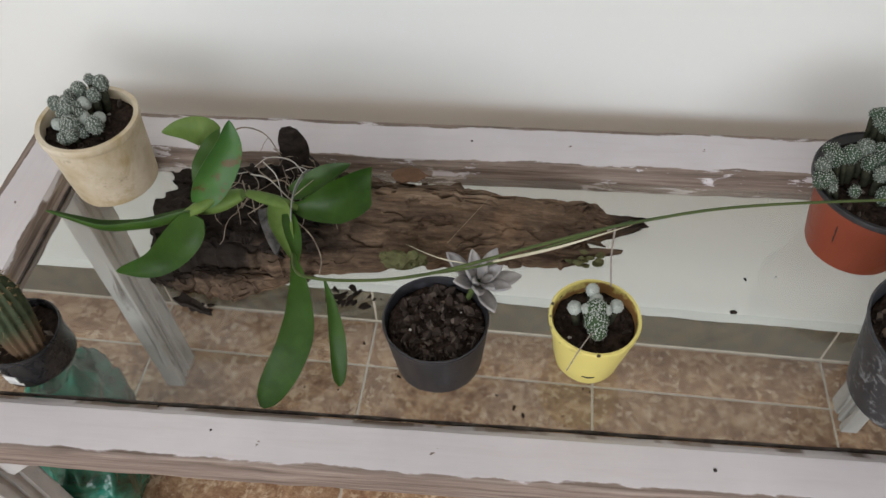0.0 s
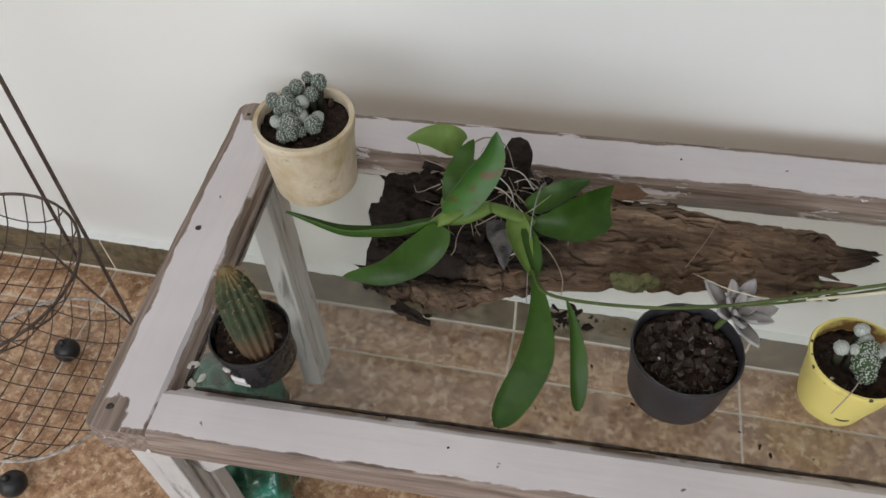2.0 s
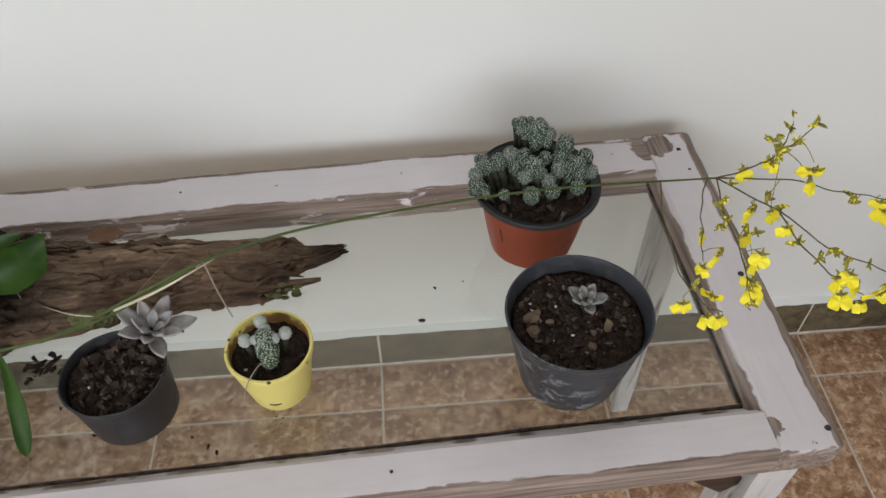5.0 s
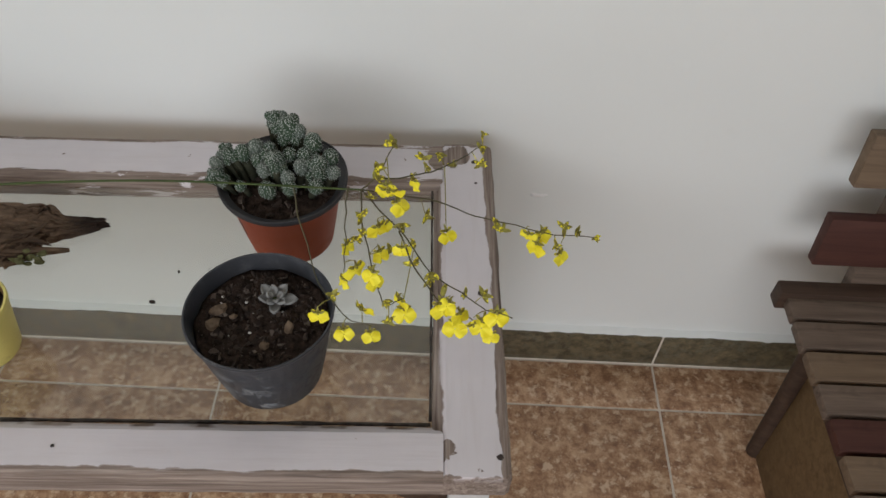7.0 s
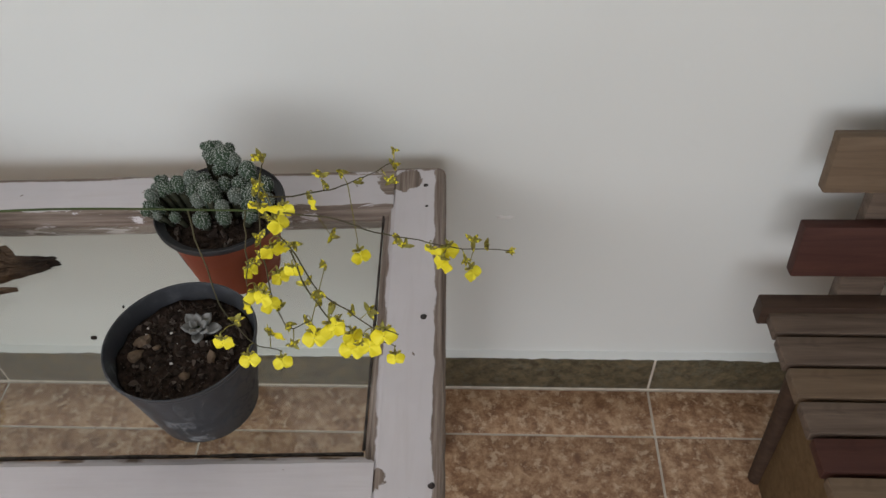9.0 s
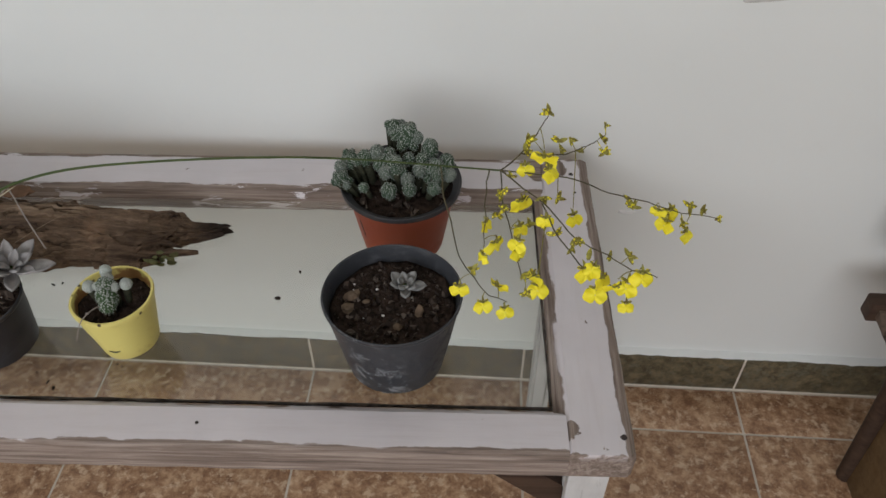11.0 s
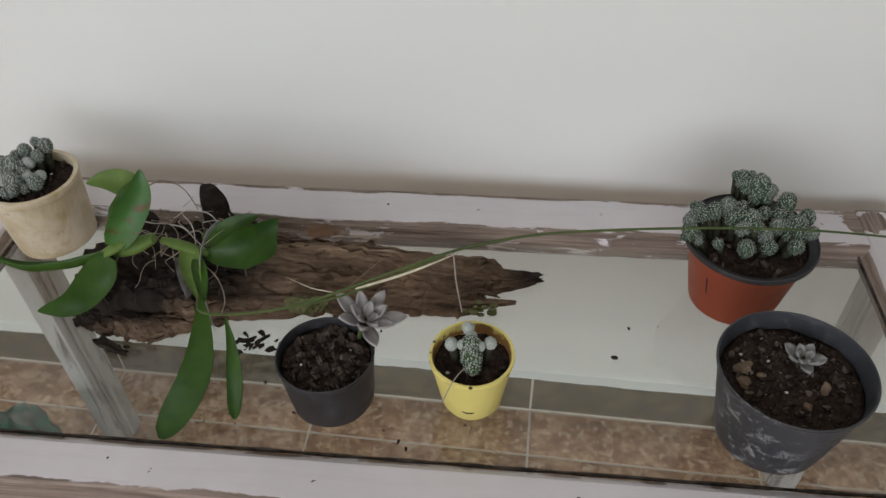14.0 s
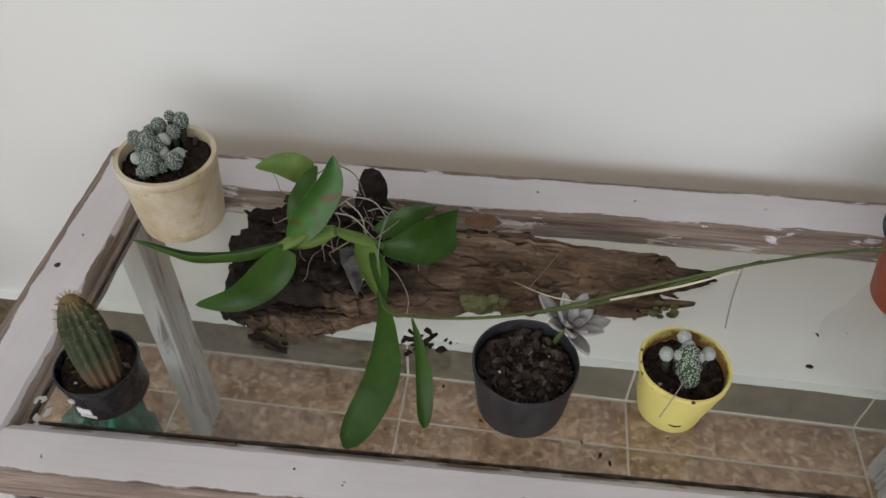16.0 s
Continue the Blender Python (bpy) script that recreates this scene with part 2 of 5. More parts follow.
def glass_mat(name, glossy):
    k = Nodes(name)
    t = k.t
    t.nodes.remove(k.b)
    tr = k.n("ShaderNodeBsdfTransparent", Color=(0.90, 0.915, 0.89, 1))
    gl = k.n("ShaderNodeBsdfGlossy", Color=(1, 1, 1, 1), Roughness=0.03)
    df = k.n("ShaderNodeBsdfDiffuse", Color=(0.72, 0.69, 0.65, 1))
    fr = k.n("ShaderNodeFresnel", IOR=1.5)
    m1 = t.nodes.new("ShaderNodeMixShader")
    m2 = t.nodes.new("ShaderNodeMixShader")
    dust = k.ramp(k.noise(7.0, 6.0), [(0.3, (0.04, 0.04, 0.04)), (0.75, (0.09, 0.09, 0.09))])
    k.link(dust, m1.inputs[0])
    k.link(tr.outputs[0], m1.inputs[1])
    k.link(df.outputs[0], m1.inputs[2])
    k.link(fr.outputs[0], m2.inputs[0])
    k.link(m1.outputs[0], m2.inputs[1])
    k.link(gl.outputs[0], m2.inputs[2])
    k.link((m2 if glossy else tr).outputs[0], t.nodes["Material Output"].inputs[0])
    return k.mat


def bark_mat():
    k = Nodes("dry_bark")
    fib = k.noise(1.0, 8.0, 0.70, k.mapped((7.0, 48.0, 48.0)), 0.5)
    fine = k.noise(1.0, 6.0, 0.7, k.mapped((40.0, 190.0, 190.0)), 0.3)
    big = k.noise(6.0, 5.0, 0.6, k.mapped((0.7, 1.6, 1.6)), 0.6)
    c = k.ramp(k.math("ADD", k.math("MULTIPLY", fib, 0.65), k.math("MULTIPLY", fine, 0.35)), [(0.36, (0.020, 0.013, 0.009)), (0.44, (0.085, 0.055, 0.036)), (0.55, (0.165, 0.113, 0.074)), (0.66, (0.30, 0.22, 0.155))])
    c = k.mix(k.ramp(big, [(0.50, (0, 0, 0)), (0.62, (0.75, 0.75, 0.75))]), c, (0.060, 0.040, 0.028), "MIX")
    c = k.mix(k.ramp(k.noise(13.0, 4.0), [(0.60, (0, 0, 0)), (0.70, (0.6, 0.6, 0.6))]), c, (0.22, 0.13, 0.075))
    rot = k.math("ADD", k.math("MULTIPLY", k.axis(0), -3.2), k.math("MULTIPLY", k.noise(11.0, 6.0, 0.65), 0.9))
    rot = k.math("ADD", rot, k.math("MINIMUM", k.math("MULTIPLY", k.math("ADD", k.axis(1), 0.318), 9.0), 0.10))
    rotten = k.n("ShaderNodeMapRange")
    rotten.inputs["From Min"].default_value, rotten.inputs["From Max"].default_value = 1.06, 1.36
    rotten.inputs["To Max"].default_value = 0.95
    k.link(rot, rotten.inputs["Value"])
    c = k.mix(rotten.outputs[0], c, (0.012, 0.009, 0.007))
    tip = k.math("ADD", k.math("MULTIPLY", k.axis(0), 5.0), k.math("MULTIPLY", k.math("SUBTRACT", k.noise(40.0, 4.0), 0.5), 0.25))
    c = k.mix(k.ramp(tip, [(0.56, (0, 0, 0)), (0.70, (0.85, 0.85, 0.85))]), c, (0.022, 0.016, 0.013))
    k.bump(k.math("ADD", fib, k.math("MULTIPLY", fine, 0.35)), 0.6, 0.004)
    return k.done(c, 0.85, 0.2)


def leaf_mat(name, dark, light, gloss=0.35):
    k = Nodes(name)
    f = k.noise(12.0, 5.0, 0.6)
    vein = k.noise(1.0, 3.0, 0.5, k.mapped((90.0, 90.0, 20.0)))
    c = k.ramp(f, [(0.3, dark), (0.72, light)])
    c = k.mix(k.ramp(vein, [(0.5, (0, 0, 0)), (0.8, (0.25, 0.25, 0.25))]), c, tuple(min(1, v * 1.5) for v in light))
    k.bump(vein, 0.12, 0.001)
    k.b.inputs["Subsurface Weight"].default_value = 0.05
    k.b.inputs["Subsurface Radius"].default_value = (0.002, 0.004, 0.001)
    return k.done(c, k.math("ADD", k.math("MULTIPLY", f, 0.25), gloss - 0.06), 0.22)


def cactus_mat(name, green, fuzz, amount=0.5, scale=260.0):
    """Green flesh under a net of pale areoles and wool."""
    k = Nodes(name)
    v = k.n("ShaderNodeTexVoronoi", Scale=scale)
    k.link(k.coord.outputs["Object"], v.inputs["Vector"])
    dots = k.ramp(v.outputs["Distance"], [(0.12, (1, 1, 1)), (0.5, (0, 0, 0))])
    wool = k.ramp(k.noise(scale * 1.6, 5.0, 0.7), [(0.40, (0, 0, 0)), (0.68, (0.7, 0.7, 0.7))])
    f = k.mix(0.55, dots, wool)
    f = k.math("MULTIPLY", f, amount * 1.7)
    base = k.ramp(k.noise(30.0, 4.0), [(0.3, green), (0.7, tuple(x * 1.5 for x in green))])
    k.bump(f, 0.6, 0.002)
    return k.done(k.mix(f, base, fuzz), 0.85, 0.15)


M_WALL = wall_paint()
M_TILE = tile_mat("floor_tile", [(0.40, (0.21, 0.105, 0.054)), (0.5, (0.37, 0.215, 0.120)), (0.585, (0.55, 0.365, 0.225))], (0.66, 0.50, 0.345))
M_SKIRT = tile_mat("slate_tile", [(0.40, (0.048, 0.039, 0.022)), (0.5, (0.105, 0.088, 0.052)), (0.60, (0.185, 0.146, 0.086))], (0.130, 0.124, 0.090))
M_GROUT = simple("grout", (0.50, 0.44, 0.36), (0.66, 0.61, 0.53), 40.0, 0.9, 0.1, 0.3)
M_CEIL = simple("ceiling_paint", (0.74, 0.74, 0.73), (0.8, 0.8, 0.79), 3.0, 0.85, 0.2, 0.05)
M_SIDE = peeling_paint("peeling_paint_side", 0.0355, 0.0150, 0.69, 0.014, 0.231, [(-0.232, -0.020, 0.022), (0.225, -0.034, 0.015)])
M_SIDE_B = peeling_paint("peeling_paint_west", 0.0355, 0.0150, 0.62, 0.012, 0.228, [(-0.240, 0.016, 0.026), (0.240, 0.010, 0.022)])
M_BACK = peeling_paint("peeling_paint_back", 0.040, 0.0135, 0.56, 0.004, 9.0, [(0.612, 0.016, 0.026)])
M_FRONT = peeling_paint("peeling_paint_front", 0.0262, 0.0085, 0.70, 0.026)


def leg_paint():
    """Grey-white paint flaked off in long upright streaks."""
    k = Nodes("peeling_paint_leg")
    grain = k.noise(1.0, 6.0, 0.65, k.mapped((190.0, 190.0, 7.0)), 0.3)
    wood = k.ramp(grain, [(0.3, (0.070, 0.060, 0.053)), (0.55, (0.18, 0.155, 0.138)), (0.75, (0.30, 0.265, 0.235))])
    tone = k.noise(9.0, 5.0, 0.6, k.mapped((3.0, 3.0, 1.0)))
    paint = k.ramp(tone, [(0.3, (0.42, 0.42, 0.41)), (0.7, (0.60, 0.60, 0.59))])
    flakes = k.noise(1.0, 7.0, 0.66, k.mapped((46.0, 46.0, 5.0)), 0.6)
    worn = k.ramp(flakes, [(0.55, (0, 0, 0)), (0.63, (0.9, 0.9, 0.9))])
    k.bump(k.math("SUBTRACT", k.math("MULTIPLY", grain, 0.4), worn), 0.5, 0.0012)
    return k.done(k.mix(worn, paint, wood), 0.6, 0.3)


M_LEG = leg_paint()
M_GLASS = [glass_mat("pane_glass", True), glass_mat("pane_glass_underside", False)]
M_BARK = bark_mat()

# ---- the place: wall, skirting, floor, ceiling, far walls with the daylight opening ----
frame_of_wall = pose(0, 0, 0, 0, 0, WALL_TURN)


def structure(name, bm, mat, label, category, m=None):
    ob = part(name, bm, mat, smooth=False)
    if m is not None:
        ob.matrix_world = m
    return tagged(ob, label, category, kind="structure")


bm = bmesh.new()
add_box(bm, (-3.6, 0.0, -0.02), (4.32, 0.15, 2.7))
structure("wall_north", bm, M_WALL, "white painted plaster wall with faint smudges", "wall", frame_of_wall)
bm = bmesh.new()
add_box(bm, (-3.65, -4.3, -0.02), (-3.5, 0.3, 2.7))
structure("wall_west", bm, M_WALL, "plain white painted side wall", "wall")
bm = bmesh.new()
add_box(bm, (4.2, -4.3, -0.02), (4.35, -0.10, 2.7))
structure("wall_east", bm, M_WALL, "plain white painted side wall", "wall")
bm = bmesh.new()
for x0, x1 in ((-3.5, -3.4), (1.5, 4.2)):
    add_box(bm, (x0, -4.15, 0.0), (x1, -4.0, 2.7))
for x0, x1 in ((-3.4, 1.5),):
    add_box(bm, (x0, -4.15, 2.6), (x1, -4.0, 2.7))
    add_box(bm, (x0, -4.15, 0.0), (x1, -4.0, 1.1))
structure("wall_south", bm, M_WALL, "plain white wall with one wide opening to daylight", "wall")
bm = bmesh.new()
add_box(bm, (-3.65, -4.15, 2.7), (4.35, 0.3, 2.8))
structure("ceiling", bm, M_CEIL, "plain white painted ceiling", "ceiling")
bm = bmesh.new()
add_box(bm, (-3.65, -4.3, -0.12), (4.35, 0.3, -0.0012))
floor = structure("floor", bm, M_GROUT, "mottled brown ceramic tile floor with pale grout", "floor")
bm = bmesh.new()
add_box(bm, (-3.5, -0.0160, -0.003), (4.2, 0.0, 0.1005))
skirting = structure("baseboard", bm, M_GROUT, "dark olive slate-look tile skirting with pale grout", "baseboard", frame_of_wall)

bm = bmesh.new()
rows = []
for i in range(1540):
    x = -3.5 + i * 0.005
    a = 0.0030 * noise.noise(Vector((x * 9, 0, 0))) + 0.0022 * noise.noise(Vector((x * 45, 3, 0)))
    b = 0.0025 * noise.noise(Vector((x * 14, 7, 0))) + 0.0012 * noise.noise(Vector((x * 80, 5, 0)))
    rows.append([(x, 0.002, 0.1080 + b), (x, -0.004, 0.1068 + b), (x, -0.0105, 0.1042 + b), (x, -0.0150 - a, 0.1022 + b * 0.6), (x, -0.0150 - a, 0.1000), (x, 0.002, 0.1000)])
grid_faces(bm, rows, close_v=True)
bmesh.ops.recalc_face_normals(bm, faces=bm.faces)
part("plaster_edge", bm, M_WALL, skirting, "uneven white plaster edge", angle=50)

# ---- the plant table: an old glazed window frame on legs ----
table = thing("table", (0, 0, 0), "low table from an old glazed frame with peeling white paint", "table")


def rail(name, length, w_out, inner, mat, place, turn, seed, rounded=0.0):
    """A rail along local x; local +y is its outer side; top at local z 0."""
    bm = bmesh.new()
    prof = [(w_out, -0.044), (w_out + 0.001, -0.012), (w_out - 0.0008, -0.003), (w_out - 0.0035, 0.0), (0.0, 0.0004), (-inner + 0.003, 0.0), (-inner - 0.001, -0.004),
            (-inner - 0.004, -0.006), (-inner - 0.007, -0.0125), (-inner - 0.012, -0.0150), (-inner - 0.0125, -0.030), (-inner, -0.044)]
    n = max(8, int(length / (0.004 if rounded else 0.012)))
    rows = []
    for i in range(n + 1):
        x = (i / n - 0.5) * length
        row = []
        past = max(0.0, abs(x) - length / 2 + rounded) / rounded if rounded else 0.0
        shrink = rounded * (1 - math.sqrt(max(0.0, 1 - past * past)))
        for y, z in prof:
            y -= shrink if y > 0.5 * w_out else 0.0
            k = noise.noise(Vector((x * 30, y * 60, seed + z * 50)))
            e = 0.0013 if z < -0.001 else 0.0005
            row.append((x, y + k * e, z + e * noise.noise(Vector((x * 40, y * 40, seed + 9)))))
        rows.append(row)
    vv = grid_faces(bm, rows, close_v=True)
    bm.faces.new(vv[0])
    bm.faces.new(vv[-1][::-1])
    bmesh.ops.recalc_face_normals(bm, faces=bm.faces)
    ob = part(name, bm, mat, table, angle=18)
    ob.matrix_local = pose(*place, 0, 0, turn)
    return ob


YB, YF, XS = -0.070, -0.582, 0.680
rail("side_rail", YB - YF, 0.0355, 0.0355, M_SIDE_B, (-XS + 0.0355, (YB + YF) / 2, TOP), 90, 1.0, 0.016)
rail("side_rail", YB - YF, 0.0355, 0.0355, M_SIDE, (XS - 0.0355, (YB + YF) / 2, TOP), -90, 2.0, 0.005)
rail("back_rail", 2 * XS - 0.143, 0.038, 0.038, M_BACK, (0, YB - 0.038, TOP - 0.0006), 0, 3.0)
rail("front_rail", 2 * XS - 0.143, 0.026, 0.026, M_FRONT, (0, YF + 0.026, TOP - 0.0006), 180, 4.0)
bm = bmesh.new()
add_box(bm, (-XS + 0.073, YF + 0.054, GLASS - 0.004), (XS - 0.073, YB - 0.078, GLASS), bevel=0.0006)
bm.normal_update()
for f in bm.faces:
    f.material_index = 0 if f.normal.z > 0.9 else 1
pane = part("glass_pane", bm, M_GLASS, table, "clear dusty glass pane", smooth=False)
pane.visible_shadow = False
M_PUTTY = simple("old_putty", (0.015, 0.012, 0.011), (0.10, 0.085, 0.075), 70.0, 0.8, 0.2, 0.4)
for place, length, turn, x0 in (((0, YF + 0.0665, GLASS), 2 * XS - 0.17, 0, 0.0), ((XS - 0.0855, (YB + YF) / 2, GLASS), 0.37, 90, 1.7), ((-XS + 0.0855, (YB + YF) / 2, GLASS), 0.37, 90, 4.1)):
    bm = bmesh.new()
    rows = []
    n = int(length / 0.006)
    for i in range(n + 1):
        x = (i / n - 0.5) * length
        w = 0.0016 + 0.0012 * noise.noise(Vector((x * 25, x0, 0)))
        h = 0.0028 + 0.0015 * noise.noise(Vector((x * 18, x0, 4)))
        rows.append([(x, -w, -0.0005), (x, -w * 0.8, h), (x, w * 0.8, h), (x, w, -0.0005)])
    vv = grid_faces(bm, rows, close_v=True)
    bm.faces.new(vv[0])
    bm.faces.new(vv[-1][::-1])
    bmesh.ops.recalc_face_normals(bm, faces=bm.faces)
    part("putty_strip", bm, M_PUTTY, table, "dark crumbling glazing putty").matrix_local = pose(*place, 0, 0, turn)


def leg(x, y, wx, wy, side):
    """A post sawn from an old frame: a stepped, grooved inner face."""
    bm = bmesh.new()
    a, b = wx / 2, wy / 2
    ring = [(-a, b), (-a, -b), (a - 0.001, -b), (a, -b + 0.001), (a, -b + 0.013), (a - 0.006, -b + 0.014), (a - 0.006, -b + 0.022), (a - 0.001, -b + 0.023), (a - 0.001, -b + 0.029),
            (a - 0.005, -b + 0.030), (a - 0.005, -b + 0.037), (a, -b + 0.039), (a, b)]
    rows = []
    for i in range(30):
        z = (TOP - 0.045) * i / 29
        rows.append([(-side * px + 0.0006 * noise.noise(Vector((px * 90, z * 25, 1))), py + 0.0008 * noise.noise(Vector((px * 90, z * 25, 5))), z) for px, py in ring])
    vv = grid_faces(bm, rows, close_v=True)
    bm.faces.new(vv[0])
    bm.faces.new(vv[-1])
    bmesh.ops.recalc_face_normals(bm, faces=bm.faces)
    ob = part("leg", bm, M_LEG, table, angle=30)
    ob.matrix_local = pose(x, y, 0)
    return ob


for sx in (-1, 1):
    leg(*((-0.6400, -0.152, 0.034) if sx < 0 else (0.6425, -0.157, 0.029)), 0.068, sx)
    leg(sx * 0.640, -0.535, 0.046, 0.060, sx)

# ---- pots ----
def plastic(name, c, dust, amount=0.5, gloss=0.45):
    k = Nodes(name)
    f = k.ramp(k.noise(26.0, 7.0, 0.72, None, 0.6), [(0.52, (0, 0, 0)), (0.72, (1, 1, 1))])
    col = k.mix(k.math("MULTIPLY", f, amount), k.mix(k.noise(6.0, 4.0), c, tuple(x * 1.35 for x in c)), dust)
    k.bump(k.noise(120.0, 4.0), 0.08, 0.001)
    return k.done(col, k.math("ADD", k.math("MULTIPLY", f, 0.3), gloss), 0.4)


M_SOIL = simple("soil", (0.010, 0.007, 0.006), (0.062, 0.043, 0.033), 120.0, 0.95, 0.1, 1.0, 260.0, 0.004)
kg = Nodes("gravel")
cg = kg.ramp(kg.n("ShaderNodeNewGeometry").outputs["Random Per Island"], [(0.0, (0.020, 0.014, 0.011)), (0.5, (0.042, 0.031, 0.025)), (0.86, (0.088, 0.067, 0.054)), (1.0, (0.17, 0.140, 0.118))])
cg = kg.mix(kg.ramp(kg.noise(160.0, 4.0), [(0.4, (0, 0, 0)), (0.7, (0.6, 0.6, 0.6))]), cg, (0.035, 0.026, 0.021))
kg.bump(kg.noise(220.0, 4.0), 0.5, 0.001)
M_STONE = kg.done(cg, 0.9, 0.15)
M_PERLITE = simple("perlite", (0.45, 0.43, 0.40), (0.65, 0.63, 0.60), 90.0, 0.9, 0.1, 0.3)
M_BLACK = plastic("grey_black_plastic", (0.018, 0.018, 0.021), (0.16, 0.16, 0.17), 0.25)
kd = Nodes("dusty_black_plastic")
scuff = kd.ramp(kd.noise(64.0, 8.0, 0.75, None, 0.7), [(0.52, (0, 0, 0)), (0.60, (1, 1, 1))])
zone = kd.math("ADD", kd.math("MULTIPLY", kd.math("ADD", kd.axis(0), kd.axis(1)), -7.0), kd.math("MULTIPLY", kd.axis(2), -5.0))
zone = kd.ramp(kd.math("ADD", zone, kd.math("MULTIPLY", kd.noise(14.0, 4.0), 0.5)), [(0.20, (0.10, 0.10, 0.10)), (0.62, (0.85, 0.85, 0.85))])
cd = kd.mix(kd.noise(6.0, 4.0), (0.028, 0.030, 0.035), (0.045, 0.048, 0.055))
cd = kd.mix(kd.mix(1.0, scuff, zone, "MULTIPLY"), cd, (0.25, 0.26, 0.27))
kd.bump(kd.noise(120.0, 4.0), 0.08, 0.001)
M_BIG = kd.done(cd, kd.math("ADD", kd.math("MULTIPLY", scuff, 0.3), 0.45), 0.4)
ky = Nodes("stained_yellow_plastic")
cy = ky.mix(ky.noise(6.0, 4.0), (0.62, 0.54, 0.16), (0.76, 0.67, 0.22))
rad = ky.math("SQRT", ky.math("ADD", ky.math("POWER", ky.math("ABSOLUTE", ky.axis(0)), 2.0), ky.math("POWER", ky.math("ABSOLUTE", ky.axis(1)), 2.0)))
wobble = ky.math("MULTIPLY", ky.math("SUBTRACT", ky.noise(30.0, 5.0, 0.65), 0.5), 0.006)
inside = ky.ramp(ky.math("MULTIPLY", ky.math("ADD", rad, wobble), 10.0), [(0.426, (1, 1, 1)), (0.434, (0, 0, 0))])
high = ky.ramp(ky.math("MULTIPLY", ky.axis(2), 10.0), [(0.640, (0, 0, 0)), (0.660, (1, 1, 1))])
cy = ky.mix(ky.mix(1.0, inside, high, "MULTIPLY"), cy, (0.25, 0.13, 0.045))
dots = ky.n("ShaderNodeTexVoronoi", Scale=75.0)
ky.link(ky.coord.outputs["Object"], dots.inputs["Vector"])
spot = ky.ramp(dots.outputs["Distance"], [(0.12, (1, 1, 1)), (0.20, (0, 0, 0))])
rim_z = ky.ramp(ky.math("MULTIPLY", ky.axis(2), 10.0), [(0.70, (0, 0, 0)), (0.74, (1, 1, 1))])
cy = ky.mix(ky.mix(1.0, spot, rim_z, "MULTIPLY"), cy, (0.045, 0.028, 0.012))
cy = ky.mix(ky.ramp(ky.noise(24.0, 6.0, 0.7), [(0.60, (0, 0, 0)), (0.70, (0.45, 0.45, 0.45))]), cy, (0.36, 0.27, 0.09))
ky.bump(ky.noise(120.0, 4.0), 0.08, 0.001)
M_YELLOW = ky.done(cy, 0.5, 0.4)
M_TERRA = plastic("terracotta_plastic", (0.225, 0.050, 0.026), (0.36, 0.14, 0.08), 0.25)
M_RIM = plastic("black_rim_plastic", (0.022, 0.022, 0.024), (0.1, 0.1, 0.1), 0.3)
kc = Nodes("stained_clay")
c1 = kc.ramp(kc.noise(18.0, 5.0, 0.6), [(0.35, (0.48, 0.39, 0.25)), (0.65, (0.64, 0.57, 0.44))])
c1 = kc.mix(kc.ramp(kc.noise(11.0, 6.0, 0.68, None, 0.6), [(0.48, (0, 0, 0)), (0.66, (0.8, 0.8, 0.8))]), c1, (0.36, 0.26, 0.10))
c1 = kc.mix(kc.ramp(kc.noise(45.0, 5.0, 0.7), [(0.60, (0, 0, 0)), (0.72, (0.6, 0.6, 0.6))]), c1, (0.20, 0.155, 0.10))
kc.bump(kc.noise(70.0, 5.0), 0.3, 0.001)
M_CLAY = kc.done(c1, 0.62, 0.3)
M_NURSERY = plastic("shiny_black_plastic", (0.012, 0.012, 0.013), (0.08, 0.06, 0.05), 0.35, 0.25)


